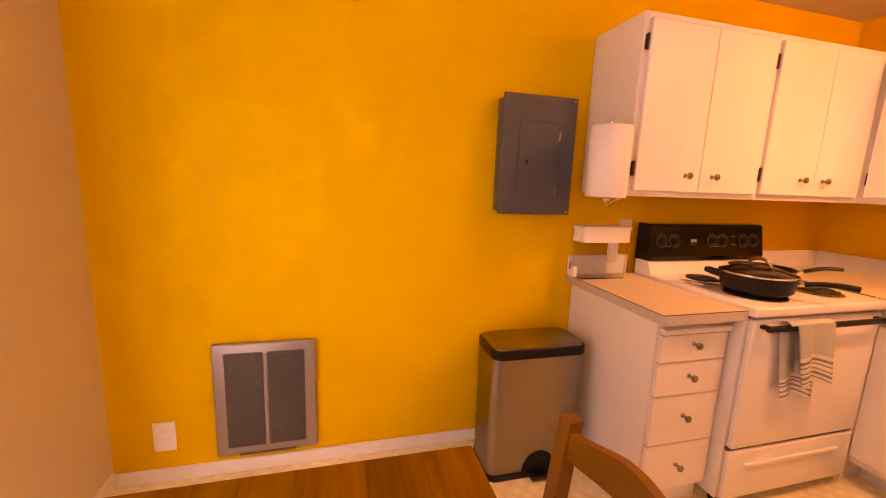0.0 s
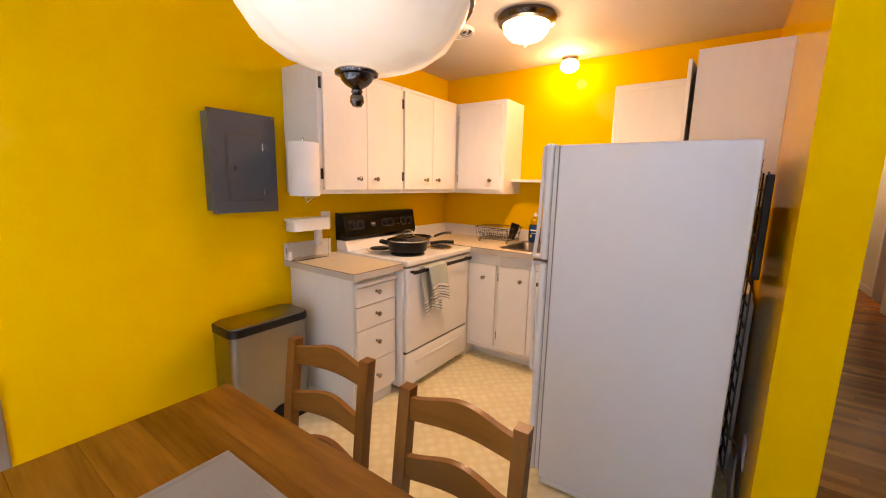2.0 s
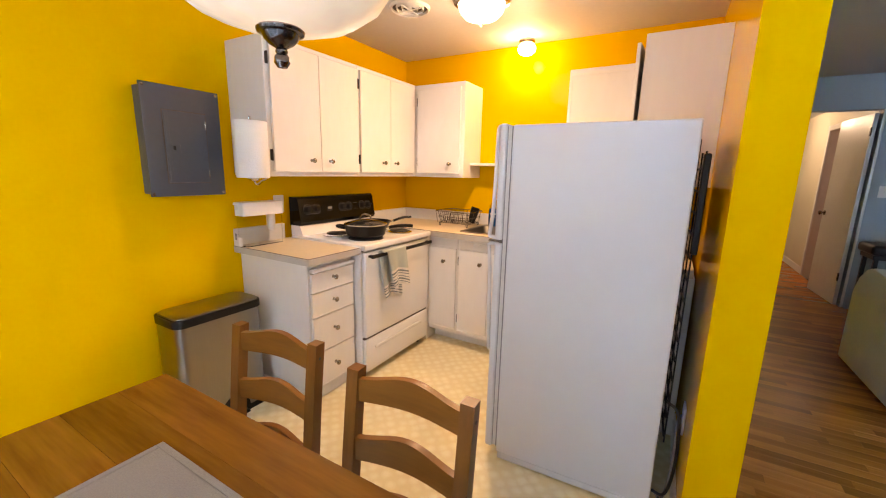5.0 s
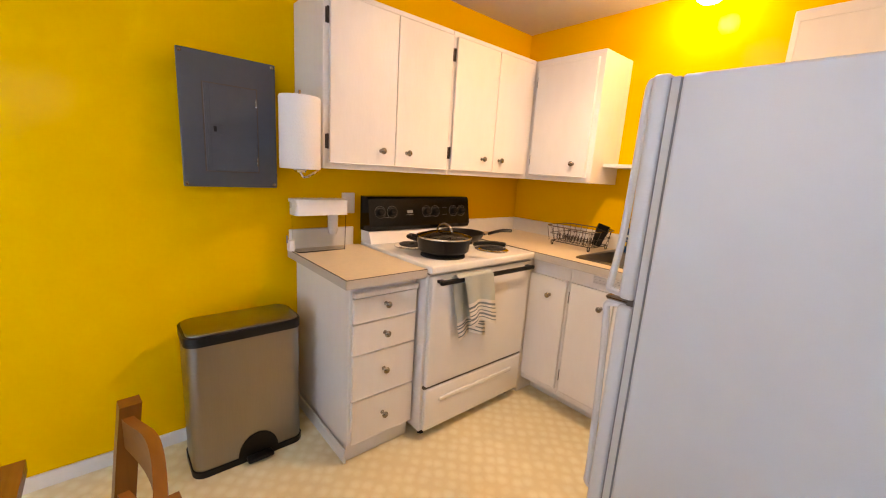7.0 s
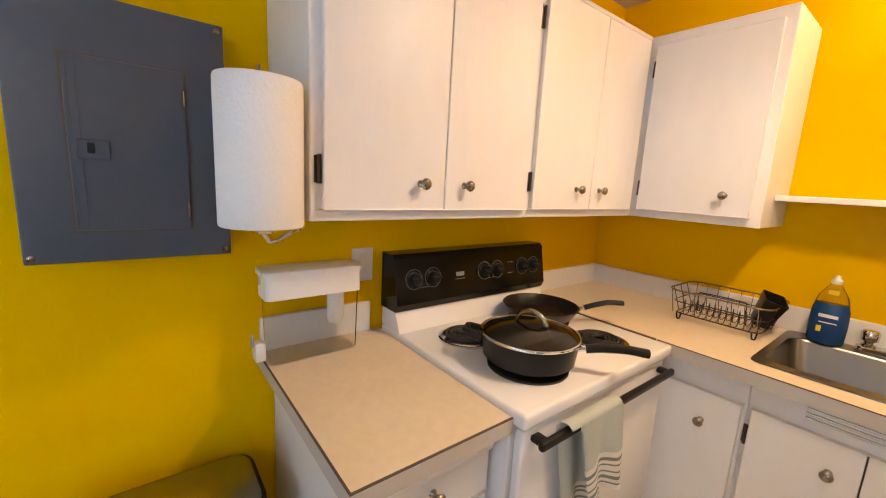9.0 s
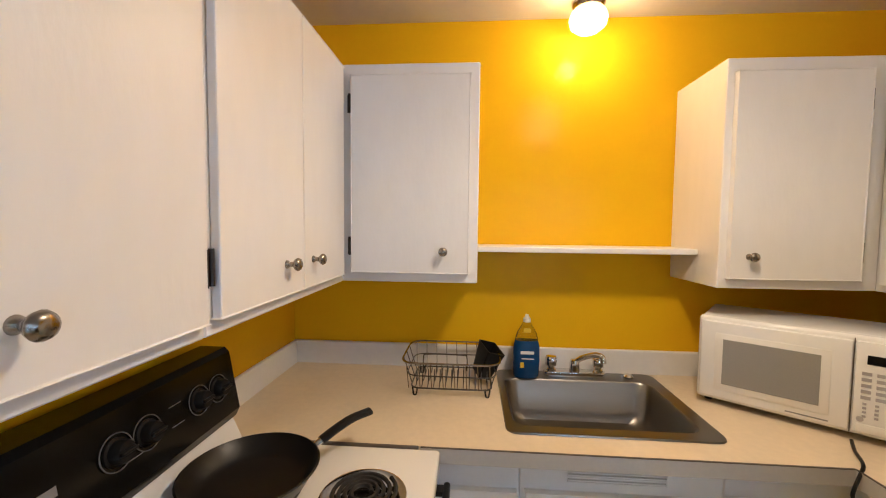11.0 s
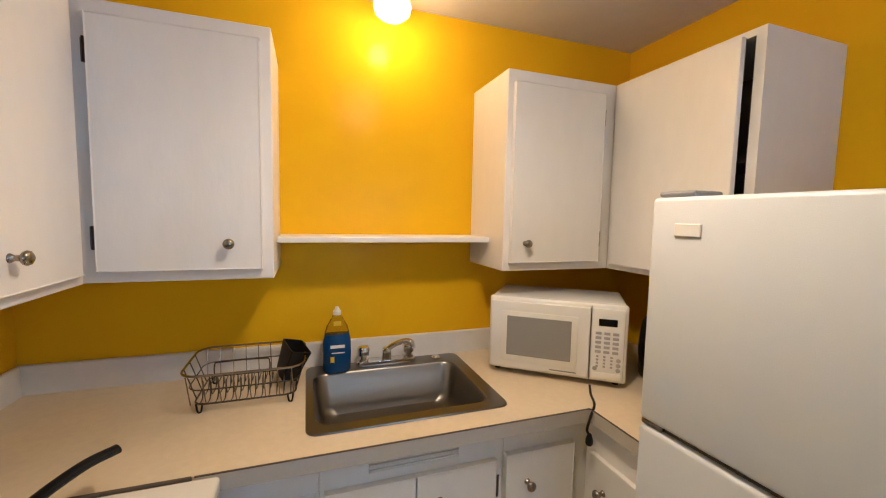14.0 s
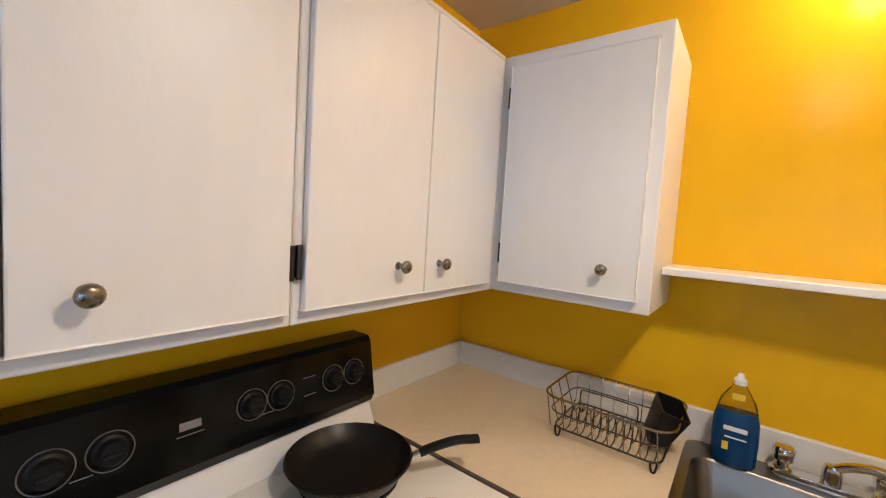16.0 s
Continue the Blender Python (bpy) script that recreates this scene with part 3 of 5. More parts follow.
hang = Matrix.Translation((2.08, -0.335, 0)) @ pose(0, 0, 0, 0, 0, -2.6)
part("door", box((-0.019, -0.488, 1.345), (0, 0, 2.04), 0.003, 2, m=hang), CAB, c)

# shelf between the two sink cabinets
t = thing("wall_shelf", (0.798, -0.2, 1.412), "narrow white wooden shelf above the sink", "shelf")
part("board", box((0.7985, -0.20, 1.423), (1.5865, -0.002, 1.444), 0.003, 2), CAB, t)

# ---- base cabinets and counters ----
CT = 0.915


def base_unit(label, lo, hi, toe):
    t = thing("base_cabinet", (lo[0], lo[1], 0), label, "cabinet", "white base cabinets")
    part("body", box(lo, hi, 0.003), CAB, t)
    part("toe_kick", box(*toe), TRIM, t, "scuffed white toe kick")
    return t


# drawer unit
t = thing("drawer_cabinet", (0.0, -1.765, 0), "white painted base cabinet with four drawers beside the stove", "cabinet", "white base cabinets")
part("body", box((0.002, -1.762, 0.09), (0.595, -1.412, 0.858), 0.003), CAB, t)
part("toe_kick", box((0.002, -1.755, 0.0), (0.575, -1.418, 0.0895)), TRIM, t, "scuffed white toe kick")
part("side_trim", box((0.015, -1.774, 0.0), (0.595, -1.7625, 0.07), 0.004), TRIM, t)
part("pullout_board", box((0.5955, -1.748, 0.80), (0.628, -1.418, 0.822), 0.004, 2), CAB, t)
f = facing("x+", 0.595)
for z0, z1, zk in ((0.683, 0.793, 0.752), (0.537, 0.676, 0.614), (0.319, 0.530, 0.437), (0.103, 0.312, 0.211)):
    cabinet_door(t, f, -1.748, -1.42, z0, z1, [(-1.590, zk)], None, "drawer_front")
    # dark strip painted where the drawer front's shadow falls
    part("gap", box((-1.746, 0.0003, z0 - 0.0055), (-1.422, 0.0085, z0 - 0.0002), m=f), SEAM_AND_SHADE, t, "dark strip standing in for shade under the drawer")

t = base_unit("white painted base cabinet with one door next to the stove", (0.66, -0.595, 0.10), (0.918, -0.01, 0.872), ((0.66, -0.485, 0), (0.918, -0.02, 0.0995)))
f = facing("y-", -0.595)
cabinet_door(t, f, 0.668, 0.908, 0.145, 0.788, [(0.808, 0.688)])
t = base_unit("white painted double-door sink base cabinet with a louvred rail", (0.919, -0.595, 0.10), (1.4605, -0.01, 0.745), ((0.919, -0.485, 0), (1.452, -0.02, 0.0995)))
part("front_rail", box((0.919, -0.595, 0.7455), (1.4605, -0.560, 0.872), 0.002), CAB, t)
cabinet_door(t, f, 0.934, 1.178, 0.145, 0.790, [(1.118, 0.699)], 0.927)
cabinet_door(t, f, 1.182, 1.430, 0.145, 0.790, [(1.250, 0.705)], 1.440)
door_gap_shade(t, f, 1.180, 0.147, 0.788)
for k in range(4):
    z = 0.820 + 0.0145 * k
    bm = box((1.05, -0.001, z), (1.31, 0.006, z + 0.006), 0.002, m=f @ pose(0, 0, 0))
    part("louvre", bm, CAB, t)
t = base_unit("white painted corner base cabinet with one door", (1.4615, -0.595, 0.10), (2.43, -0.01, 0.872), ((1.453, -0.485, 0), (2.43, -0.02, 0.0995)))
cabinet_door(t, f, 1.464, 1.712, 0.145, 0.800, [(1.540, 0.700)], 1.718)
t = base_unit("white painted base cabinet tucked beside the refrigerator", (1.775, -0.945, 0.10), (2.43, -0.597, 0.872), ((1.81, -0.94, 0), (2.43, -0.60, 0.0995)))
f = facing("x-", 1.775)
cabinet_door(t, f, -0.935, -0.635, 0.145, 0.772, [(-0.705, 0.675)])

t = base_unit("white painted blind corner base cabinet behind the stove", (0.03, -0.626, 0.10), (0.658, -0.01, 0.872), ((0.03, -0.62, 0), (0.655, -0.02, 0.0995)))

# counters
t = thing("countertop", (0.0, -1.81, 0.86), "beige laminate countertop over the drawer cabinet", "countertop")
part("slab", box((0.018, -1.806, 0.8605), (0.664, -1.408, 0.898)), LAMINATE, t)
part("edge_strip", box((0.665, -1.806, 0.860), (0.670, -1.408, 0.8965)), LAMINATE_EDGE, t)
part("edge_strip", box((0.018, -1.812, 0.860), (0.670, -1.807, 0.8965)), LAMINATE_EDGE, t)
for lo, hi in (((0.6635, -1.8065, 0.8970), (0.6692, -1.408, 0.8989)), ((0.018, -1.8115, 0.8970), (0.6692, -1.8066, 0.8989))):
    part("seam", box(lo, hi), SEAM_AND_SHADE, t, "dark seam line")
part("backsplash", box((0.001, -1.80, 0.862), (0.0175, -1.44, 1.0), 0.003), TRIM, t, "low white backsplash")

t = thing("countertop", (0.0, -0.64, 0.872), "beige laminate corner countertop around the sink", "countertop")
for lo, hi in (((0.02, -0.63, 0.874), (0.905, -0.021, CT)), ((1.49, -0.63, 0.874), (2.42, -0.021, CT)), ((1.755, -0.948, 0.874), (2.42, -0.63, CT)), ((0.905, -0.09, 0.874), (1.49, -0.021, CT)), ((0.905, -0.63, 0.874), (1.49, -0.522, CT))):
    part("slab", box(lo, hi), LAMINATE, t)
part("edge_strip", box((0.645, -0.636, 0.872), (1.750, -0.631, CT - 0.0015)), LAMINATE_EDGE, t)
part("edge_strip", box((1.749, -0.948, 0.872), (1.754, -0.637, CT - 0.0015)), LAMINATE_EDGE, t)
part("seam", box((0.645, -0.6355, CT - 0.0012), (1.752, -0.6300, CT + 0.0008)), SEAM_AND_SHADE, t, "dark seam line")
part("seam", box((1.7495, -0.948, CT - 0.0012), (1.7550, -0.636, CT + 0.0008)), SEAM_AND_SHADE, t, "dark seam line")
part("backsplash", box((0.001, -0.0195, CT - 0.03), (2.438, -0.001, 1.012), 0.004), TRIM, t, "low white backsplash")
part("backsplash", box((0.001, -0.635, CT - 0.03), (0.0195, -0.0205, 1.012), 0.004), TRIM, t, "low white backsplash")
part("metal_trim", box((0.03, -0.641, CT - 0.03), (0.64, -0.6305, CT + 0.003), 0.002), SEAM_AND_SHADE, t, "dark metal strip beside the stove")

# ---- stove ----
t = thing("stove", (0.03, -1.404, 0), "white freestanding electric coil stove with a black control panel", "stove")
Y0, Y1 = -1.400, -0.645
part("body", box((0.03, Y0, 0.045), (0.655, Y1, 0.868), 0.004), APPLIANCE, t)
bm = box((0.03, Y0 - 0.004, 0.875), (0.70, Y1 + 0.004, 0.916), 0.010, 3)
part("cooktop", bm, APPLIANCE, t, "white enamel cooktop", True)
# the stove's gaps are filled with dark boxes in place of shade
part("gap", box((0.05, Y0 + 0.01, 0.8685), (0.66, Y1 - 0.01, 0.8745)), SEAM_AND_SHADE, t, "dark filler standing in for shade under the cooktop")
d = part("oven_door", box((0.656, Y0 + 0.012, 0.297), (0.685, Y1 - 0.010, 0.862), 0.008, 3), APPLIANCE, t, "", True)
part("seam", box((0.650, Y0 + 0.010, 0.283), (0.672, Y1 - 0.008, 0.2965)), SEAM_AND_SHADE, t, "dark filler standing in for shade between door and drawer")
bm = box((0.656, Y0 + 0.012, 0.055), (0.683, Y1 - 0.010, 0.2825), 0.008, 3)
dr = part("storage_drawer", bm, APPLIANCE, t, "", True)
part("grip", box((0.680, Y0 + 0.10, 0.198), (0.692, Y1 - 0.10, 0.222), 0.008, 3), APPLIANCE, dr, "", True)
hb = bmesh.new()
box((0.712, -1.368, 0.826), (0.730, -0.672, 0.850), 0.007, 3, bm=hb)
for y in (-1.345, -0.695):
    box((0.684, y - 0.015, 0.830), (0.715, y + 0.015, 0.846), 0.004, 2, bm=hb)
part("oven_handle", hb, BLACK, d, "long black oven handle", True)
for x in (0.08, 0.61):
    for y in (Y0 + 0.05, Y1 - 0.05):
        part("foot", lathe([(0.0, 0.0), (0.018, 0.0), (0.018, 0.044), (0.0, 0.044)], Matrix.Translation((x, y, 0)), 12), BLACK, t)
# backguard: a white riser and a leaning black console
bm = prism([(0.032, 0.916), (0.150, 0.916), (0.118, 0.985), (0.032, 0.985)], Y0, Y1, Matrix(((1, 0, 0, 0), (0, 0, 1, 0), (0, 1, 0, 0), (0, 0, 0, 1))))
part("riser", bm, APPLIANCE, t, "white riser under the control panel")
bm = prism([(0.030, 0.9855), (0.128, 0.9855), (0.140, 1.01), (0.112, 1.165), (0.100, 1.178), (0.030, 1.178)], Y0 - 0.006, Y1 + 0.002, Matrix(((1, 0, 0, 0), (0, 0, 1, 0), (0, 1, 0, 0), (0, 0, 0, 1))))
con = part("control_panel", bm, BLACK_GLOSS, t, "glossy black control panel")
lean = Matrix.Translation((0.1265, 0, 1.092)) @ pose(0, 0, 0, 0, 90 - 10, 0)
for y in (-1.335, -1.255, -1.005, -0.935, -0.785, -0.715):
    m = lean @ Matrix.Translation((0, y, 0))
    k = part("knob", lathe([(0.0, 0.024), (0.018, 0.024), (0.021, 0.020), (0.022, 0.004), (0.027, 0.002), (0.027, -0.002)], m, 20), BLACK, con, "black round control knob", True)
    bm = box((-0.018, -0.004, 0.022), (0.018, 0.004, 0.031), 0.002, m=m @ pose(0, 0, 0, 0, 0, 90))
    part("grip", bm, BLACK, k)
    part("dial_ring", lathe([(0.033, 0.001), (0.033, 0.002), (0.0352, 0.002), (0.0352, 0.001)], m, 28), DIAL, con, "thin printed dial ring")
part("badge", box((-0.008, -1.15, 0.0008), (0.008, -1.11, 0.002), 0.001, m=lean), BUTTON, con, "small silver badge")
for u, y, w in ((0.018, -1.155, 0.05), (-0.022, -0.875, 0.035), (0.022, -0.875, 0.035), (0.030, -1.31, 0.03), (0.030, -0.985, 0.03)):
    part("print_mark", box((u - 0.0008, y, 0.0006), (u + 0.0008, y + w, 0.0015), m=lean), BUTTON, con)


def burner(x, y, r):
    b = part("burner", lathe([(0.0, 0.917), (r * 0.95, 0.917), (r + 0.012, 0.923), (r + 0.018, 0.922), (r + 0.018, 0.9165)], Matrix.Translation((x, y, 0)), 32), CHROME if r < 0.08 else IRON, t, "burner drip pan", True)
    pts = []
    for k in range(100):
        a = k * 2 * math.pi / 24
        rr = 0.018 + (r - 0.022) * k / 99
        pts.append((x + rr * math.cos(a), y + rr * math.sin(a), 0.931))
    part("coil", tube(pts, 0.0052, 6), IRON, b, "black spiral heating coil", True)


for bx, by, br in ((0.545, -0.845, 0.078), (0.285, -0.845, 0.098), (0.285, -1.22, 0.078), (0.53, -1.20, 0.098)):
    burner(bx, by, br)

# frying pan on the back burner
t = thing("frying_pan", (0.30, -0.86, 0.937), "black nonstick frying pan on the back burner", "pan")
m = Matrix.Translation((0.30, -0.86, 0.9375))
part("pan", lathe([(0.0, 0.0), (0.10, 0.0), (0.118, 0.008), (0.142, 0.046), (0.144, 0.046), (0.140, 0.048), (0.114, 0.012), (0.098, 0.005), (0.0, 0.005)], m, 48), NONSTICK, t, "", True)
a = math.atan2(0.22, 0.20)
dx, dy = math.cos(a), math.sin(a)


def along(r, z):
    return (0.30 + r * dx, -0.86 + r * dy, z)


part("ferrule", tube([along(0.138, 0.972), along(0.165, 0.982)], 0.010, 10, flat=0.7), CHROME, t, "steel ferrule", True)
part("handle", tube(arc([along(0.163, 0.981), along(0.20, 0.995), along(0.25, 1.008), along(0.305, 1.010)]), 0.0155, 10, flat=0.62), BLACK, t, "black plastic handle", True)

# lidded saute pan on the front burner
CX, CY = 0.525, -1.195
t = thing("saute_pan", (CX, CY, 0.937), "black deep saute pan with a glass lid on the front burner", "pan")
m = Matrix.Translation((CX, CY, 0.9375))
part("pan", lathe([(0.0, 0.0), (0.118, 0.0), (0.130, 0.010), (0.138, 0.072), (0.141, 0.074), (0.134, 0.072), (0.126, 0.012), (0.0, 0.006)], m, 48), NONSTICK, t, "", True)
lid = part("lid", lathe([(0.137, 0.0765), (0.125, 0.084), (0.08, 0.099), (0.03, 0.106), (0.0, 0.107), (0.0, 0.104), (0.03, 0.103), (0.08, 0.096), (0.137, 0.0745)], m, 40), LID_GLASS, t, "smoky glass lid", True)
part("rim", tube([(CX + 0.139 * math.cos(k * math.pi / 24), CY + 0.139 * math.sin(k * math.pi / 24), 1.0145) for k in range(48)], 0.004, 8, True), CHROME, lid, "steel lid rim", True)
part("lid_handle", tube(arc([(CX - 0.044, CY - 0.012, 1.043), (CX - 0.030, CY - 0.008, 1.066), (CX, CY, 1.078), (CX + 0.030, CY + 0.008, 1.066), (CX + 0.044, CY + 0.012, 1.043)]), 0.0048, 10, flat=1.5), NICKEL, lid, "arched steel lid handle", True)
a = radians(38)
dx2, dy2 = math.cos(a), math.sin(a)
part("bracket", tube([(CX + 0.134 * dx2, CY + 0.134 * dy2, 0.985), (CX + 0.16 * dx2, CY + 0.16 * dy2, 0.990)], 0.009, 8), CHROME, t)
part("handle", tube(arc([(CX + r * dx2, CY + r * dy2, z) for r, z in ((0.155, 0.989), (0.20, 0.998), (0.26, 1.003), (0.315, 1.000))]), 0.017, 10, flat=0.72), BLACK, t, "thick black plastic handle", True)
q = (-dy2, dx2)
part("helper_handle", tube(arc([(CX - 0.132 * dx2 + s * q[0], CY - 0.132 * dy2 + s * q[1], 0.99) if abs(s) > 0.035 else (CX - 0.182 * dx2 + s * q[0], CY - 0.182 * dy2 + s * q[1], 1.0) for s in (-0.042, -0.028, 0.0, 0.028, 0.042)]), 0.010, 8), BLACK, t, "black loop handle", True)


# dish towel over the oven handle: an open fold, front layer longer at one side
def towel_sheet(y0, y1, x_at, z_low, stripes, folds=0.010):
    """Rows of cloth from the handle down, split into bands of colour."""
    out = {}
    rows, cols = 46, 18
    grid = [[None] * (cols + 1) for _ in range(rows + 1)]
    for i in range(rows + 1):
        v = i / rows
        for j in range(cols + 1):
            u = j / cols
            yy = y0 + (y1 - y0) * u * (1 + 0.06 * v) + 0.055 * v + 0.012 * v * math.sin(5 * u + 1)
            z = 0.854 - v * (0.854 - z_low - 0.035 * math.sin(3.1 * u + 0.4))
            x = x_at + folds * math.sin(u * 9.5 + 0.8 * v) * (0.35 + v) + 0.004 * v
            grid[i][j] = (x, yy, z)
    for i in range(rows):
        v = i / rows
        band = "base"
        for a0, b0, nm in stripes:
            if a0 <= v < b0:
                band = nm
        out.setdefault(band, []).append(i)
    return grid, out


def cloth(parent, grid, rows, material, name):
    bm = bmesh.new()
    vs = {}

    def vert(i, j, off):
        key = (i, j, off)
        if key not in vs:
            x, y, z = grid[i][j]
            vs[key] = bm.verts.new((x + off, y, z))
        return vs[key]
    cols = len(grid[0]) - 1
    for i in rows:
        for j in range(cols):
            bm.faces.new((vert(i, j, 0), vert(i, j + 1, 0), vert(i + 1, j + 1, 0), vert(i + 1, j, 0)))
            bm.faces.new((vert(i, j, -0.004), vert(i + 1, j, -0.004), vert(i + 1, j + 1, -0.004), vert(i, j + 1, -0.004)))
    part(name, bm, material, parent, "", True)


t = thing("dish_towel", (0.735, -1.08, 0.45), "pale green cotton dish towel with white stripes over the oven handle", "towel")
LINES = [(0.52, 1.0, "white"), (0.58, 0.61, "grey"), (0.66, 0.69, "grey"), (0.74, 0.77, "grey"), (0.82, 0.85, "grey"), (0.90, 0.93, "grey")]
back = [(0.70, 1.0, "white"), (0.74, 0.765, "grey"), (0.80, 0.825, "grey"), (0.86, 0.885, "grey"), (0.92, 0.945, "grey")]
for (ya, yb, xa, zl, st) in ((-1.235, -1.035, 0.742, 0.575, LINES), (-1.285, -1.075, 0.705, 0.505, back)):
    grid, bands = towel_sheet(ya, yb, xa, zl, st)
    for nm, mat in (("base", TOWEL), ("white", TOWEL_WHITE), ("grey", TOWEL_GREY)):
        if nm in bands:
            cloth(t, grid, bands[nm], mat, "cloth" if nm == "base" else nm + "_stripe")
bm = bmesh.new()
prev = None
for k in range(9):
    a = math.pi * k / 8
    row = [bm.verts.new((0.721 + 0.020 * math.cos(a), y, 0.854 + 0.012 * math.sin(a))) for y in (-1.275, -1.19, -1.11, -1.04)]
    if prev:
        for j in range(3):
            bm.faces.new((prev[j], prev[j + 1], row[j + 1], row[j]))
    prev = row
part("fold", bm, TOWEL, t, "", True)

# ---- refrigerator ----
FRIDGE_TURN = Matrix.Translation((1.600, -0.962, 0)) @ pose(0, 0, 0, 0, 0, 2.4)
fridge = t = thing("refrigerator", (1.606, -0.955, 0), "white top-freezer refrigerator with its side to the dining area", "refrigerator")
FY0, FY1 = -1.603, -0.955
part("body", box((1.665, FY0, 0.045), (2.325, FY1, 1.565), 0.006, 2), FRIDGE, t)
part("base_rail", box((1.672, FY0 + 0.003, 0.010), (2.325, FY1 - 0.003, 0.0445), 0.003), FRIDGE, t)
part("gasket", box((1.6456, FY0 + 0.003, 0.075), (1.6609, FY1 - 0.003, 1.562)), FRIDGE_TRIM, t, "grey door gasket")
fz = part("freezer_door", box((1.606, FY0 + 0.001, 1.080), (1.642, FY1 - 0.001, 1.572), 0.010, 3), FRIDGE, t, "", True)
ld = part("fridge_door", box((1.606, FY0 + 0.001, 0.060), (1.642, FY1 - 0.001, 1.066), 0.010, 3), FRIDGE, t, "", True)
part("door_seam", box((1.6422, FY0 + 0.004, 0.07), (1.6455, FY1 - 0.004, 1.56)), FRIDGE_GAP, t, "thin grey line behind the doors")
part("door_seam", box((1.6610, FY0 + 0.004, 0.07), (1.6648, FY1 - 0.004, 1.56)), FRIDGE_GAP, t, "thin grey line behind the doors")
# dark box for the shade between freezer and fridge doors
part("split_gap", box((1.625, FY0 + 0.01, 1.0662), (1.6418, FY1 - 0.01, 1.0798)), SEAM_AND_SHADE, t, "dark strip standing in for shade between the doors")
part("hinge_cover", box((1.615, FY1 - 0.09, 1.5725), (1.70, FY1 - 0.01, 1.585), 0.005, 2), BUTTON, t, "small metal top hinge")
part("hinge", box((1.612, FY1 - 0.055, 1.0665), (1.6418, FY1 - 0.002, 1.0795), 0.003), NICKEL, t, "metal middle hinge")
part("badge", box((1.602, FY1 - 0.115, 1.492), (1.606, FY1 - 0.06, 1.518), 0.0015), PLATE, fz, "small blank white badge")
HY = FY0 + 0.028
part("handle", tube(arc([(1.612, HY, 1.562), (1.598, HY, 1.560), (1.593, HY, 1.53), (1.591, HY, 1.40), (1.586, HY, 1.22), (1.576, HY, 1.12), (1.576, HY, 1.092), (1.612, HY, 1.086)]), 0.0085, 8), FRIDGE, fz, "long white door handle", True)
part("handle", tube(arc([(1.612, HY, 1.060), (1.576, HY, 1.054), (1.576, HY, 1.02), (1.582, HY, 0.92), (1.588, HY, 0.74), (1.592, HY, 0.60), (1.592, HY, 0.56), (1.612, HY, 0.55)]), 0.0085, 8), FRIDGE, ld, "long white door handle", True)
part("handle_mount", box((1.572, HY - 0.014, 1.0675), (1.6500, HY + 0.014, 1.0785), 0.004), NICKEL, t, "metal handle bracket")
# condenser coil and lead on the back
cb = bmesh.new()
box((2.327, FY0 + 0.05, 0.30), (2.331, FY1 - 0.05, 1.50), bm=cb)
part("condenser_panel", cb, BLACK, t, "black condenser at the back")
for k in range(14):
    z = 0.36 + 0.08 * k
    part("condenser_tube", tube([(2.345, FY0 + 0.03, z), (2.345, FY1 - 0.05, z)], 0.004, 6), BLACK, t, "", True)
for y in (FY0 + 0.05, FY0 + 0.18, FY0 + 0.31, FY0 + 0.44):
    part("condenser_wire", tube([(2.350, y, 0.32), (2.350, y, 1.46)], 0.003, 6), BLACK, t, "", True)
part("compressor_tube", tube(arc([(2.34, -1.55, 0.50), (2.385, -1.58, 0.46), (2.395, -1.585, 0.25), (2.375, -1.58, 0.11), (2.33, -1.57, 0.10)]), 0.006, 8), BLACK, t, "", True)
part("power_cord", tube(arc([(2.427, -1.36, 0.36), (2.40, -1.42, 0.34), (2.392, -1.52, 0.20), (2.37, -1.56, 0.07), (2.34, -1.5, 0.05)]), 0.0045, 8), BUTTON, t, "grey power cord", True)
part("panel_top", box((2.34, FY0 - 0.002, 1.10), (2.362, FY0 + 0.03, 1.45), 0.004), BLACK, t)

fridge.matrix_basis = FRIDGE_TURN

# things on the refrigerator door
t = thing("poker_chip_magnet", (1.606, -1.463, 1.453), "dark blue round magnet with white edge marks on the freezer door", "magnet")
m = Matrix.Translation((1.6055, -1.463, 1.453)) @ pose(0, 0, 0, 0, -90, 0)
chip = surface("chip_blue", (0.02, 0.025, 0.05), 0.35)
part("disc", lathe([(0.0, 0.004), (0.018, 0.004), (0.020, 0.003), (0.020, 0.0)], m, 28), chip, t, "", True)
for k in range(8):
    a = k * math.pi / 4
    part("edge_mark", box((-0.0025, 0.0155, 0.0042), (0.0025, 0.0195, 0.0048), m=m @ pose(0, 0, 0, 0, 0, 45 * k)), LABEL_WHITE, t)
for u, w in ((0.004, 0.012), (-0.004, 0.016)):
    part("print_bar", box((u - 0.0008, -w / 2, 0.0042), (u + 0.0008, w / 2, 0.0047), m=m), LABEL_WHITE, t)
t.matrix_basis = FRIDGE_TURN @ Matrix.Translation((-1.606, 0.961, 0)) @ t.matrix_basis
t = thing("photo_magnet", (1.606, -1.518, 1.452), "small dark purple picture card on the freezer door", "magnet")
purple = surface("purple_print", (0.035, 0.015, 0.035), 0.35)
part("card", box((1.603, -1.543, 1.428), (1.6055, -1.493, 1.476)), purple, t)
card = Matrix.Translation((1.6029, -1.518, 0)) @ pose(0, 0, 0, 0, -90, 0)
part("pale_shape", prism([(1.4335, -0.012), (1.4335, 0.012), (1.452, 0.010), (1.466, 0.0), (1.452, -0.010)], 0.0, 0.0006, card), LABEL_GREY, t)
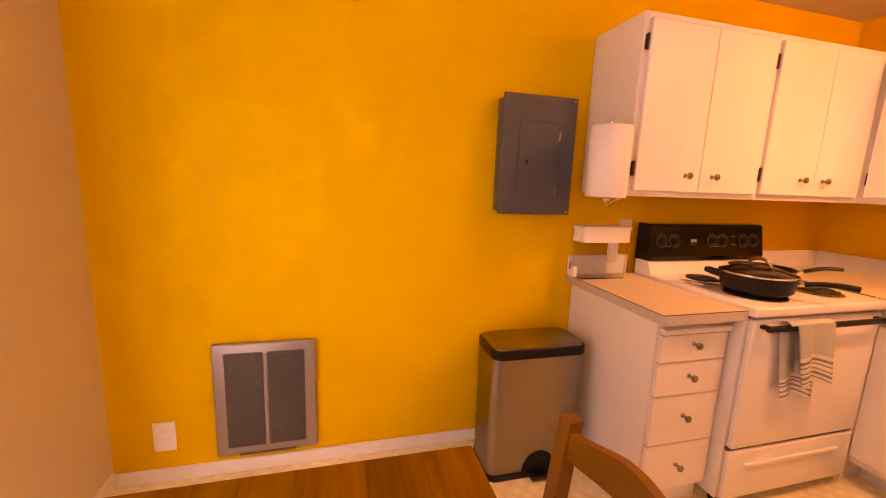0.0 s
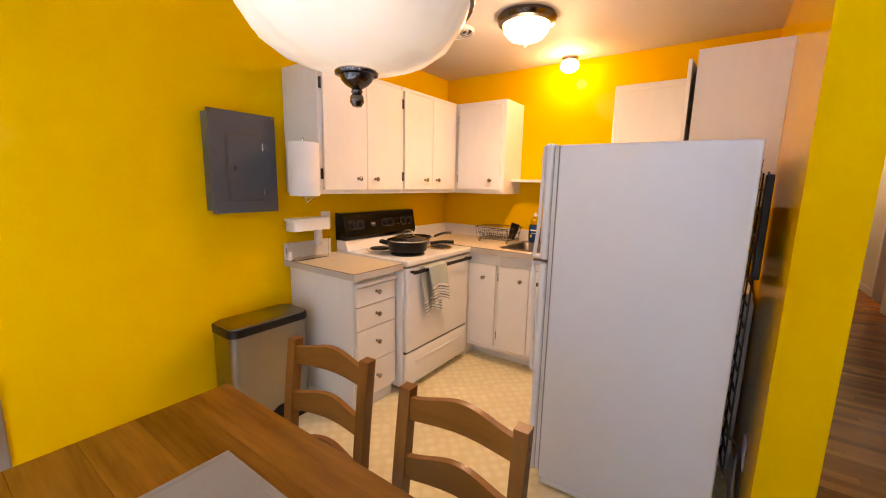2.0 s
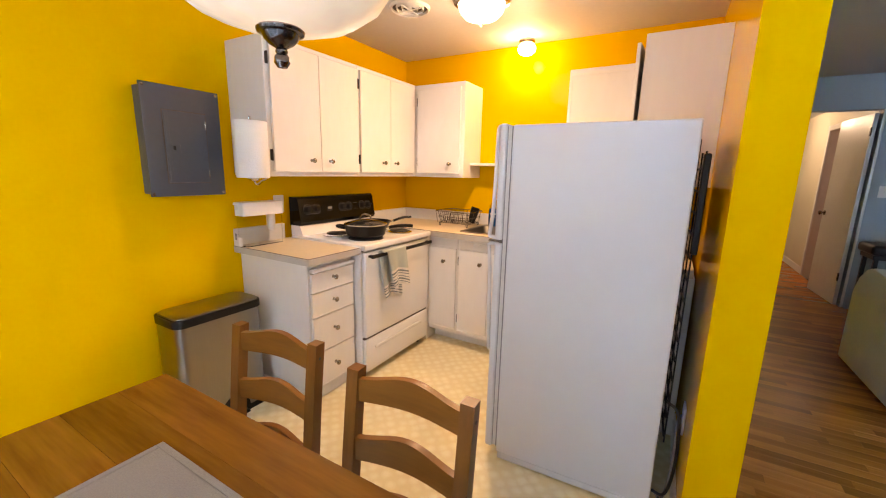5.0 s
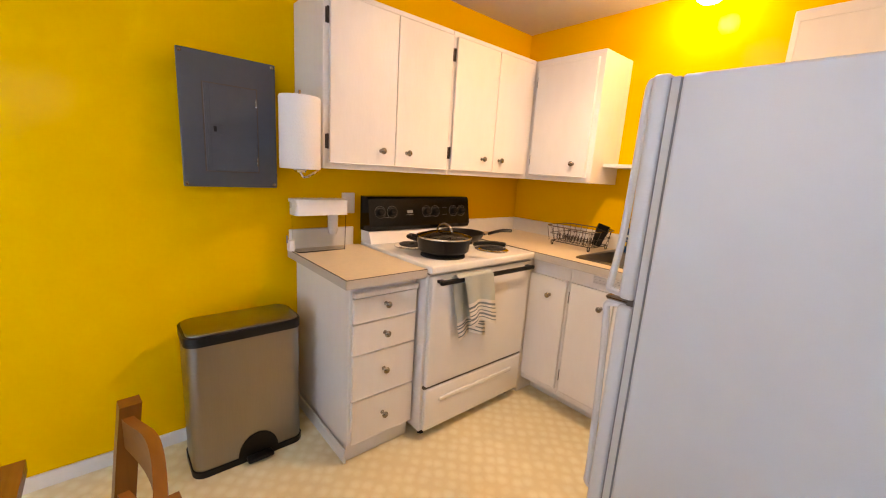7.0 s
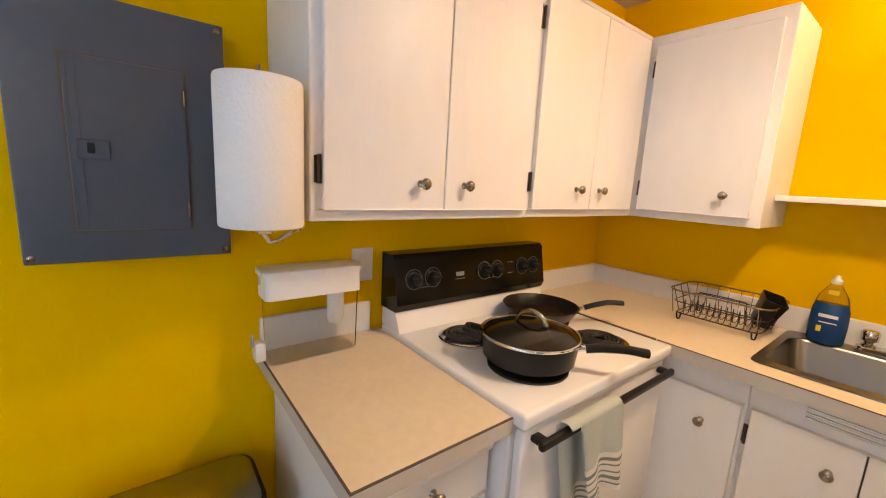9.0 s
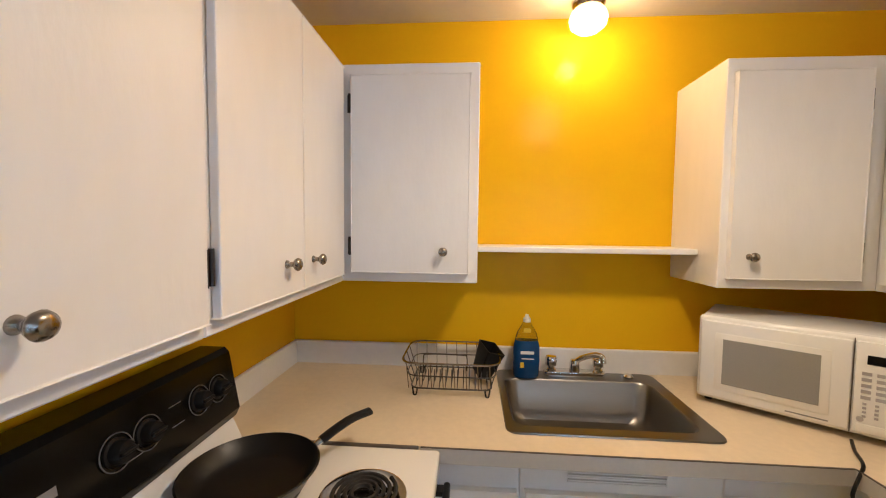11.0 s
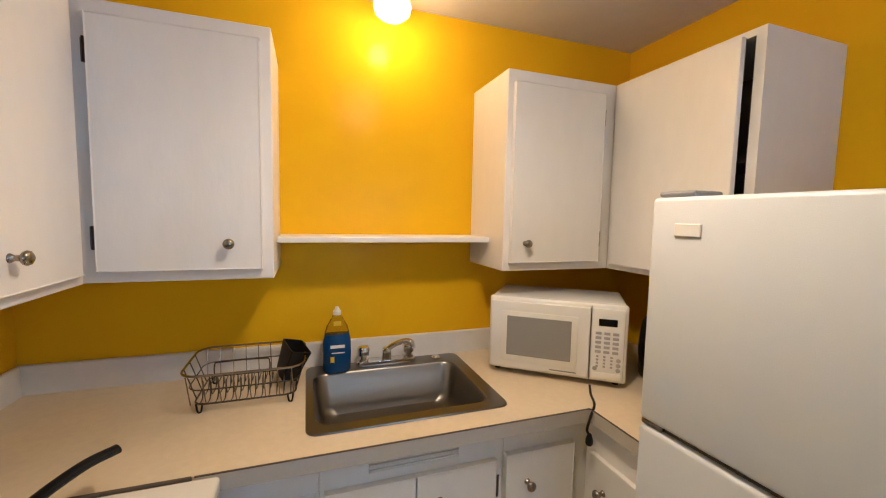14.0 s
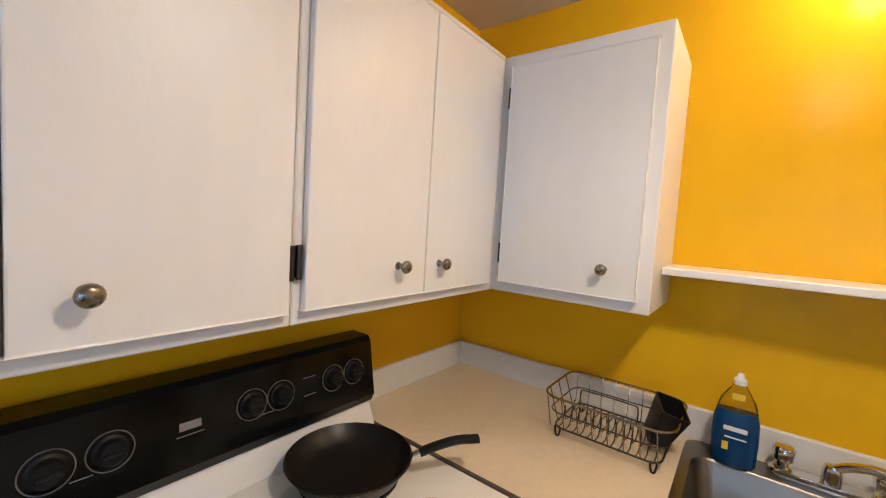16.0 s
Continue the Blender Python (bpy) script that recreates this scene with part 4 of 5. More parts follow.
part("dark_band", box((1.447, -0.0105, 0.0007), (1.451, 0.0105, 0.0010), m=card), purple, t)
part("print_bar", box((1.6022, -1.540, 1.4300), (1.6029, -1.505, 1.4310)), BUTTON, t)
t.matrix_basis = FRIDGE_TURN @ Matrix.Translation((-1.606, 0.961, 0)) @ t.matrix_basis

# ---- sink ----
t = thing("kitchen_sink", (0.885, -0.55, 0.75), "stainless steel single-bowl drop-in sink in the counter", "sink")


def ring_face(bm, rings):
    vr = [[bm.verts.new(p) for p in r] for r in rings]
    for a, b in zip(vr, vr[1:]):
        n = len(a)
        for i in range(n):
            bm.faces.new((a[i], a[(i + 1) % n], b[(i + 1) % n], b[i]))
    return vr


def loop(x0, x1, y0, y1, r, z):
    return [(x, y, z) for x, y in rounded(x0, x1, y0, y1, r)]


bm = bmesh.new()
vr = ring_face(bm, [loop(0.885, 1.512, -0.545, -0.035, 0.035, CT + 0.001), loop(0.887, 1.510, -0.543, -0.037, 0.035, CT + 0.006), loop(0.897, 1.500, -0.533, -0.047, 0.035, CT + 0.006),
                    loop(0.910, 1.468, -0.498, -0.122, 0.05, CT + 0.004), loop(0.916, 1.462, -0.492, -0.128, 0.05, CT - 0.004), loop(0.930, 1.450, -0.478, -0.139, 0.05, 0.80),
                    loop(0.950, 1.430, -0.460, -0.155, 0.05, 0.770), loop(0.985, 1.395, -0.425, -0.190, 0.05, 0.757)])
bm.faces.new(vr[-1])
part("basin", bm, SINK, t, "", True)
part("drain", lathe([(0.0, 0.760), (0.020, 0.760), (0.036, 0.764), (0.041, 0.763), (0.042, 0.757)], Matrix.Translation((1.19, -0.31, 0)), 24), CHROME, t, "round steel drain", True)
part("hole_cover", lathe([(0.0, 0.933), (0.012, 0.932), (0.019, 0.925), (0.019, 0.9215)], Matrix.Translation((1.41, -0.075, 0)), 18), CHROME, t, "small round hole cover", True)

t = thing("faucet", (1.195, -0.075, 0.921), "chrome two-handle kitchen faucet behind the sink", "faucet")
bm = prism(rounded(1.075, 1.318, -0.098, -0.05, 0.022), 0.9215, 0.940, bevel=0.005)
part("deck_plate", bm, CHROME, t, "", True)
for x in (1.105, 1.290):
    part("handle", lathe([(0.020, 0.9405), (0.020, 0.948), (0.014, 0.952), (0.014, 0.958), (0.022, 0.962), (0.025, 0.990), (0.020, 0.998), (0.0, 1.0)], Matrix.Translation((x, -0.074, 0)), 10), CHROME, t, "faceted chrome tap handle", True)
part("spout_base", lathe([(0.020, 0.9405), (0.020, 0.965), (0.016, 0.985), (0.0, 0.988)], Matrix.Translation((1.198, -0.074, 0)), 18), CHROME, t, "", True)
part("spout", tube(arc([(1.198, -0.074, 0.975), (1.225, -0.092, 1.000), (1.262, -0.118, 1.020), (1.285, -0.135, 1.018), (1.290, -0.139, 0.995)]), 0.011, 12), CHROME, t, "curved chrome spout", True)

# ---- dish rack ----
t = thing("dish_rack", (0.70, -0.2, CT), "small wire dish rack with a black cup holder on the counter", "dish rack")
DARKWIRE = surface("dark_wire", (0.10, 0.085, 0.075), 0.3, 0.9, vary=0.15)


def wire_loop(x0, x1, y0, y1, r, z, w):
    return tube([(x, y, z) for x, y in rounded(x0, x1, y0, y1, r)], w, 6, True)


part("top_rail", wire_loop(0.545, 0.872, -0.325, -0.075, 0.05, 1.030, 0.0032), NICKEL, t, "", True)
part("bottom_rail", wire_loop(0.575, 0.845, -0.300, -0.100, 0.03, 0.940, 0.0026), DARKWIRE, t, "", True)
part("middle_rail", wire_loop(0.562, 0.858, -0.312, -0.088, 0.04, 0.985, 0.0020), DARKWIRE, t, "", True)
for k in range(13):
    x = 0.59 + 0.02 * k
    part("tine", tube(arc([(x, -0.300, 0.940), (x, -0.262, 0.941), (x, -0.250, 0.985), (x, -0.240, 0.941), (x, -0.185, 0.940), (x, -0.175, 0.975), (x, -0.165, 0.940), (x, -0.100, 0.940)], 3), 0.0017, 5), DARKWIRE, t, "", True)
for k in range(8):
    x = 0.565 + 0.27 * k / 7
    for y0, y1 in ((-0.300, -0.325), (-0.100, -0.075)):
        part("upright", tube([(x + 0.004, y0, 0.940), (x, y1, 1.030)], 0.0017, 5), NICKEL, t, "", True)
for x0, x1 in ((0.575, 0.545), (0.845, 0.872)):
    for y in (-0.26, -0.2, -0.14):
        part("upright", tube([(x0, y, 0.940), (x1, y, 1.030)], 0.0017, 5), DARKWIRE, t, "", True)
for x in (0.59, 0.83):
    for y in (-0.298, -0.102):
        part("foot", tube(arc([(x - 0.008, y, 0.942), (x - 0.004, y, 0.9185), (x + 0.004, y, 0.9185), (x + 0.008, y, 0.942)], 4), 0.0028, 6), BLACK, t, "", True)
part("cup_rail", tube(arc([(0.60, -0.15, 0.945), (0.60, -0.15, 0.995), (0.62, -0.15, 1.003), (0.74, -0.15, 1.003), (0.76, -0.15, 0.995), (0.76, -0.15, 0.945)], 4), 0.0022, 6), DARKWIRE, t, "", True)
m = Matrix.Translation((0.812, -0.185, 0.952)) @ pose(0, 0, 0, 14, 16, 25)
bm = bmesh.new()
ring_face(bm, [loop(-0.024, 0.024, -0.034, 0.034, 0.006, 0), loop(-0.034, 0.034, -0.045, 0.045, 0.006, 0.105), loop(-0.031, 0.031, -0.042, 0.042, 0.006, 0.105), loop(-0.022, 0.022, -0.031, 0.031, 0.006, 0.006)])
bm.verts.ensure_lookup_table()
n = 24
bm.faces.new(bm.verts[:n])
bm.faces.new(bm.verts[3 * n:4 * n])
bm.transform(m)
part("utensil_cup", bm, BLACK, t, "black plastic utensil cup", True)
t.matrix_basis = t.matrix_basis @ Matrix.Diagonal((1.07, 1.10, 1.09, 1.0))

# ---- soap bottle ----
t = thing("dish_soap_bottle", (0.999, -0.11, CT + 0.006), "blue dish soap bottle, mostly full, behind the sink", "bottle")
m = Matrix.Translation((0.999, -0.112, CT + 0.0065))
sq = (1.08, 0.58)
part("liquid", lathe([(0.0, 0.002), (0.042, 0.002), (0.047, 0.010), (0.049, 0.07), (0.0475, 0.125), (0.042, 0.150), (0.0, 0.150)], m, 28, squash=sq), LABEL_BLUE, t, "blue soap filling", True)
part("bottle", lathe([(0.0425, 0.1505), (0.036, 0.178), (0.022, 0.205), (0.0155, 0.216), (0.0150, 0.222), (0.0, 0.222)], m, 28, squash=sq), SOAP_CLEAR, t, "clear upper bottle", True)
part("cap", lathe([(0.0, 0.2225), (0.0152, 0.2225), (0.0152, 0.236), (0.010, 0.240), (0.0065, 0.252), (0.0, 0.254)], m, 18), PLATE, t, "pale push-pull cap", True)
for lo, hi, mat, nm in (((-0.026, -0.0300, 0.100), (0.026, -0.0278, 0.112), LABEL_WHITE, "label_bar"), ((-0.022, -0.0300, 0.080), (0.026, -0.0278, 0.084), LABEL_WHITE, "label_bar"), ((-0.026, -0.0300, 0.046), (-0.012, -0.0278, 0.068), LABEL_YELLOW, "label_patch"), ((-0.014, -0.0215, 0.184), (0.014, -0.0185, 0.200), LABEL_YELLOW, "neck_tag")):
    part(nm, box(lo, hi, 0.0008, m=m), mat, t)

# ---- microwave, turned into the corner ----
t = thing("microwave", (1.572, -0.252, CT + 0.001), "white countertop microwave turned across the counter corner", "microwave", turn=-38.0)
W, D, HM = 0.500, 0.30, 0.303
part("body", box((0.004, 0.03, 0.014), (W - 0.004, D, HM), 0.010, 3), APPLIANCE, t, "", True, True)
part("front_frame", box((0, 0, 0.018), (W, 0.0295, HM + 0.002), 0.012, 4), APPLIANCE, t, "", True, True)
d = part("door", box((0.008, -0.012, 0.030), (0.372, 0.001, HM - 0.012), 0.010, 3), APPLIANCE, t, "", True, True)
part("window_bezel", box((0.050, -0.0155, 0.060), (0.330, -0.0122, 0.252), 0.006, 2), PLATE, d, "", True, True)
part("window", box((0.072, -0.0175, 0.082), (0.308, -0.0156, 0.234), 0.004, 2), MICRO_WIN, d, "grey perforated door window", False, True)
part("seam", box((0.3735, -0.004, 0.024), (0.3755, -0.0005, HM - 0.006)), SEAM_AND_SHADE, t, "", False, True)
cp = part("control_panel", box((0.377, -0.010, 0.030), (0.488, 0.001, HM - 0.012), 0.006, 2), APPLIANCE, t, "", True, True)
part("display", box((0.400, -0.0118, 0.228), (0.462, -0.0102, 0.254), 0.001), BLACK_GLOSS, cp, "black display", False, True)
for r in range(5):
    for q in range(3):
        part("key", box((0.391 + 0.029 * q, -0.0114, 0.196 - 0.017 * r), (0.411 + 0.029 * q, -0.0102, 0.206 - 0.017 * r), 0.0005), LABEL_GREY, cp, "", False, True)
for r in range(4):
    for q in range(3):
        part("digit_key", box((0.396 + 0.024 * q, -0.0114, 0.112 - 0.012 * r), (0.404 + 0.024 * q, -0.0102, 0.119 - 0.012 * r), 0.0005), LABEL_GREY, cp, "", False, True)
for x, z in ((0.393, 0.070), (0.471, 0.070), (0.471, 0.088), (0.471, 0.106)):
    part("round_key", lathe([(0.0, 0.0015), (0.0075, 0.0015), (0.008, 0.0)], Matrix.Translation((x, -0.0102, z)) @ pose(0, 0, 0, 90, 0, 0), 14), LABEL_GREY, cp, "", False, True)
part("door_button", box((0.386, -0.0135, 0.034), (0.480, -0.0102, 0.058), 0.003, 2), PLATE, cp, "wide door release button", True, True)
part("print_bar", box((0.235, -0.0128, 0.040), (0.330, -0.0122, 0.044)), BUTTON, d, "", False, True)
for x in (0.03, W - 0.03):
    for y in (0.05, D - 0.03):
        part("foot", lathe([(0.0, 0.0), (0.012, 0.0), (0.012, 0.0135), (0.0, 0.0135)], Matrix.Translation((x, y, 0)), 10), BLACK, t, "", False, True)

t = thing("power_plug", (1.76, -0.66, 0.80), "black power cord and plug hanging over the counter edge", "cord")
part("cord", tube(arc([(1.86, -0.50, CT + 0.007), (1.815, -0.56, CT + 0.007), (1.775, -0.625, CT + 0.008), (1.741, -0.652, 0.905), (1.722, -0.664, 0.888), (1.714, -0.668, 0.868), (1.722, -0.668, 0.852)]), 0.0042, 8), BLACK, t, "", True)
part("plug", lathe([(0.0, 0.030), (0.006, 0.028), (0.011, 0.012), (0.012, 0.0), (0.009, -0.008), (0.0, -0.008)], Matrix.Translation((1.724, -0.668, 0.826)), 12), BLACK, t, "", True)

t = thing("air_fryer", (2.205, -0.565, CT + 0.001), "glossy black air fryer with a grey handle beside the refrigerator", "air fryer", turn=40.0)
part("body", lathe([(0.0, 0.002), (0.115, 0.002), (0.130, 0.02), (0.138, 0.12), (0.128, 0.22), (0.105, 0.262), (0.06, 0.278), (0.0, 0.280)], None, 36), BLACK_GLOSS, t, "", True, True)
part("handle", box((-0.200, -0.022, 0.055), (-0.130, 0.022, 0.135), 0.010, 3), BUTTON, t, "grey basket handle", True, True)

# ---- trash can ----
t = thing("trash_can", (0.20, -2.08, 0), "brushed steel step trash can with a black rim", "trash can")
can = rounded(0.088, 0.318, -2.312, -1.858, 0.045, 6)
part("body", prism(can, 0.030, 0.595), STEEL, t, "", True)
part("base", prism(rounded(0.083, 0.323, -2.317, -1.853, 0.048, 6), 0.0, 0.0295), BLACK, t, "black plastic base", True)
part("rim", prism(rounded(0.084, 0.323, -2.317, -1.853, 0.048, 6), 0.5955, 0.635, bevel=0.004), BLACK, t, "black plastic lid rim", True)
part("lid", prism(rounded(0.094, 0.312, -2.306, -1.864, 0.042, 6), 0.6352, 0.6435, bevel=0.006), STEEL, t, "brushed steel lid", True)
arch = [(-0.085, 0.0)] + [(0.085 * math.cos(math.pi - a), 0.10 * math.sin(a)) for a in [math.pi * k / 14 for k in range(1, 14)]] + [(0.085, 0.0)]
mm = Matrix(((0, 0, 1, 0), (1, 0, 0, -2.06), (0, 1, 0, 0.0297), (0, 0, 0, 1)))
part("pedal_arch", prism(arch, 0.3182, 0.3225, mm), BLACK, t, "black pedal recess")
part("pedal", box((0.3228, -2.115, 0.014), (0.368, -2.005, 0.030), 0.007, 3), BLACK, t, "black foot pedal", True)

# ---- breaker panel ----
t = thing("breaker_panel", (0.0, -2.25, 1.22), "dark grey metal electrical breaker panel on the yellow wall", "electrical panel")
part("box", box((-0.0145, -2.24, 1.228), (0.070, -1.894, 1.742), 0.003), PANEL_GREY, t)
cover = part("cover", box((0.0705, -2.252, 1.216), (0.084, -1.882, 1.754), 0.004, 2), PANEL_GREY, t)
# dark sheet, a little larger than the door, draws the groove's shade
part("door_gap_shade", box((0.0842, -2.172, 1.280), (0.0848, -1.960, 1.639)), SEAM_AND_SHADE, t, "dark sheet drawing the shaded groove round the panel door")
dd = part("door", box((0.0850, -2.167, 1.2845), (0.0905, -1.965, 1.6345), 0.002, 2), PANEL_GREY, t)
part("pressed_edge", box((0.0907, -2.160, 1.292), (0.0925, -2.146, 1.627), 0.0008), PANEL_GREY, dd)
part("latch", box((0.0927, -2.154, 1.434), (0.096, -2.102, 1.473), 0.003), PANEL_GREY, dd, "small grey latch")
part("latch_tab", box((0.0962, -2.138, 1.445), (0.100, -2.126, 1.466), 0.001), BLACK, dd)
for z in (1.312, 1.56):
    part("hinge", tube([(0.0915, -1.968, z), (0.0915, -1.968, z + 0.035)], 0.003, 6), NICKEL, dd)
for y in (-2.240, -1.896):
    for z in (1.230, 1.740):
        part("screw", lathe([(0.0, 0.004), (0.006, 0.003), (0.0085, 0.0)], Matrix.Translation((0.0842, y, z)) @ pose(0, 0, 0, 0, 90, 0), 10), NICKEL, cover)
t.matrix_basis = Matrix.Translation((0.016, 0, 0)) @ t.matrix_basis

# ---- paper towel, dispenser, outlets, heater ----
t = thing("paper_towel_roll", (0.325, -1.858, 1.31), "full white paper towel roll on the cabinet side", "paper towel")
m = Matrix.Translation((0.325, -1.858, 0))
part("roll", lathe([(0.02, 1.315), (0.081, 1.315), (0.083, 1.319), (0.083, 1.601), (0.081, 1.606), (0.02, 1.606)], m, 40), PAPER, t, "", True)
part("holder", tube(arc([(0.30, -1.764, 1.312), (0.31, -1.79, 1.300), (0.325, -1.858, 1.300), (0.325, -1.858, 1.60), (0.325, -1.858, 1.632)], 4), 0.005, 8), CHROME, t, "bent metal holder", True)
part("holder_cap", lathe([(0.0, 1.298), (0.022, 1.300), (0.028, 1.310), (0.02, 1.3145)], m, 18), CHROME, t, "", True)

t = thing("water_dispenser", (0.09, -1.68, 0.899), "clear plastic water filter dispenser with a white lid on the counter", "water dispenser")
bm = bmesh.new()
vr = ring_face(bm, [loop(0.045, 0.135, -1.800, -1.545, 0.015, 0.9), loop(0.045, 0.135, -1.805, -1.540, 0.015, 1.085), loop(0.048, 0.132, -1.802, -1.543, 0.013, 1.085), loop(0.048, 0.132, -1.797, -1.548, 0.013, 0.904)])
bm.faces.new(vr[0])
bm.faces.new(vr[-1])
part("tank", bm, TANK, t, "clear plastic tank", True)
part("reservoir", prism(rounded(0.041, 0.139, -1.812, -1.535, 0.018), 1.0855, 1.148), PLATE, t, "white upper reservoir", True)
part("lid", prism(rounded(0.036, 0.144, -1.818, -1.530, 0.02), 1.1485, 1.164, bevel=0.005), PLATE, t, "white lid", True)
part("filter", lathe([(0.0, 0.98), (0.020, 0.98), (0.026, 1.0), (0.026, 1.085), (0.0, 1.085)], Matrix.Translation((0.09, -1.60, 0)), 18), PLATE, t, "white filter cartridge", True)
sp = part("spigot", box((0.070, -1.835, 0.905), (0.110, -1.8065, 0.96), 0.006, 2), PLATE, t, "white spigot", True)
part("lever", box((0.084, -1.842, 0.945), (0.096, -1.8355, 0.985), 0.003), BUTTON, sp)


def outlet(lo, hi, side, label):
    o = thing("wall_outlet", (lo[0], lo[1], lo[2]), label, "outlet")
    part("plate", box(lo, hi, 0.002, 2), PLATE, o)
    c = [(a + b) / 2 for a, b in zip(lo, hi)]
    for dz in (-0.024, 0.024):
        if side == "x+":
            part("socket", box((hi[0], c[1] - 0.013, c[2] + dz - 0.013), (hi[0] + 0.002, c[1] + 0.013, c[2] + dz + 0.013), 0.001), TRIM, o)
        elif side == "x-":
            part("socket", box((lo[0] - 0.002, c[1] - 0.013, c[2] + dz - 0.013), (lo[0], c[1] + 0.013, c[2] + dz + 0.013), 0.001), TRIM, o)
        else:
            part("toggle", box((c[0] + dz - 0.005, lo[1] - 0.009, c[2] - 0.010), (c[0] + dz + 0.005, lo[1], c[2] + 0.010), 0.001), TRIM, o)
    return o


outlet((0.001, -3.742, 0.148), (0.007, -3.656, 0.283), "x+", "white plastic outlet plate low on the yellow wall")
outlet((0.001, -1.508, 1.075), (0.007, -1.430, 1.190), "x+", "white plastic outlet plate behind the counter")
outlet((2.431, -1.41, 0.30), (2.439, -1.33, 0.42), "x-", "white plastic outlet plate behind the refrigerator")
outlet((4.115, 2.571, 1.205), (4.245, 2.579, 1.320), "y-", "white double light switch plate on the grey wall")

t = thing("wall_heater", (0.0, -3.5, 0.077), "brushed metal wall heater with a dark grille above the baseboard", "heater")
part("frame", box((0.001, -3.495, 0.094), (0.030, -3.065, 0.630), 0.012, 3), HEATER, t, "", True)
part("grille", box((0.0305, -3.445, 0.140), (0.0325, -3.289, 0.588)), HEATER_DARK, t, "dark heater grille")
part("grille", box((0.0305, -3.271, 0.140), (0.0325, -3.115, 0.588)), HEATER_DARK, t, "dark heater grille")
part("centre_bar", box((0.0305, -3.288, 0.140), (0.037, -3.272, 0.585), 0.003), HEATER, t)
for y0 in (-3.438, -3.264):
    for k in range(40):
        z = 0.148 + 0.0108 * k
        part("grille_slat", box((0.0327, y0, z), (0.0352, y0 + 0.142, z + 0.0045)), HEATER_DARK, t)
part("bottom_slot", box((0.0305, -3.40, 0.099), (0.034, -3.16, 0.108)), SEAM_AND_SHADE, t)

# ---- ceiling fittings ----
t = thing("ceiling_light", (1.215, -0.963, H), "lit frosted glass flush ceiling light with a dark bronze ring", "ceiling light")
m = Matrix.Translation((1.215, -0.963, 0))
part("ring", lathe([(0.0, H - 0.001), (0.165, H - 0.001), (0.172, H - 0.02), (0.160, H - 0.042), (0.138, H - 0.05), (0.134, H - 0.035), (0.0, H - 0.03)], m, 48), BRONZE, t, "dark bronze ring", True)
part("glass_bowl", lathe([(0.135, H - 0.051), (0.125, H - 0.085), (0.095, H - 0.118), (0.05, H - 0.135), (0.0, H - 0.140)], m, 48), LAMP_GLASS, t, "lit frosted glass bowl", True)
part("finial", lathe([(0.010, H - 0.1405), (0.012, H - 0.148), (0.006, H - 0.155), (0.008, H - 0.162), (0.0, H - 0.168)], m, 14), BRONZE, t, "", True)
t = thing("sink_light", (1.20, -0.12, H), "small lit glass ceiling light close to the sink wall", "ceiling light")
m = Matrix.Translation((1.20, -0.115, 0))
part("base", lathe([(0.0, H - 0.001), (0.058, H - 0.001), (0.060, H - 0.012), (0.052, H - 0.026), (0.0, H - 0.026)], m, 28), NICKEL, t, "metal lamp base", True)
part("glass", lathe([(0.044, H - 0.0265), (0.062, H - 0.040), (0.070, H - 0.064), (0.064, H - 0.088), (0.042, H - 0.106), (0.02, H - 0.113), (0.0, H - 0.115)], m, 28), SMALL_GLASS, t, "lit ribbed glass", True)
t = thing("ceiling_vent", (0.751, -1.015, H), "round white and dark ceiling air vent", "vent")
m = Matrix.Translation((0.751, -1.015, 0))
part("backing", lathe([(0.0, H - 0.001), (0.110, H - 0.001), (0.110, H - 0.003), (0.0, H - 0.003)], m, 32), SEAM_AND_SHADE, t, "dark vent opening")
for r0, r1 in ((0.110, 0.126), (0.078, 0.088), (0.046, 0.055)):
    part("ring", lathe([(r0, H - 0.0035), (r1, H - 0.0035), (r1 - 0.004, H - 0.012), (r0 + 0.004, H - 0.020), (r0, H - 0.016)], m, 36), TRIM, t, "", True)
part("spoke", box((0.66, -1.020, H - 0.017), (0.842, -1.010, H - 0.0205)), TRIM, t)
part("spoke", box((0.746, -1.106, H - 0.0165), (0.756, -0.924, H - 0.0209)), TRIM, t)
part("centre", lathe([(0.0, H - 0.026), (0.014, H - 0.024), (0.016, H - 0.004)], m, 16), TRIM, t, "", True)

# ---- pendant over the table ----
PX, PY = 1.751, -2.77
t = thing("pendant_light", (PX, PY, 1.517), "alabaster glass bowl pendant with dark bronze metal over the table", "pendant light")
m = Matrix.Translation((PX, PY, 0))
prof = [(0.030, 1.572), (0.075, 1.580), (0.115, 1.594), (0.148, 1.618), (0.168, 1.648), (0.176, 1.676)]
bowl = lathe(prof + [(r - 0.005, z + 0.002) for r, z in prof[::-1]], m, 144)
for v in bowl.verts:
    dx, dy = v.co.x - PX, v.co.y - PY
    k = 1 + 0.022 * abs(math.cos(6 * math.atan2(dy, dx))) * min(1, math.hypot(dx, dy) / 0.12)
    v.co.x, v.co.y = PX + dx * k, PY + dy * k
part("glass_bowl", bowl, ALABASTER, t, "glowing alabaster glass bowl", True).visible_shadow = False
part("finial", lathe([(0.0, 1.517), (0.007, 1.5185), (0.0115, 1.5255), (0.0105, 1.534), (0.0075, 1.538), (0.009, 1.540), (0.009, 1.5425), (0.0075, 1.5445), (0.0105, 1.547), (0.0185, 1.5515), (0.0245, 1.558), (0.0265, 1.5645), (0.0335, 1.566), (0.0345, 1.570), (0.031, 1.5735), (0.0, 1.576)], m, 32), BRONZE, t, "dark bronze finial", True)
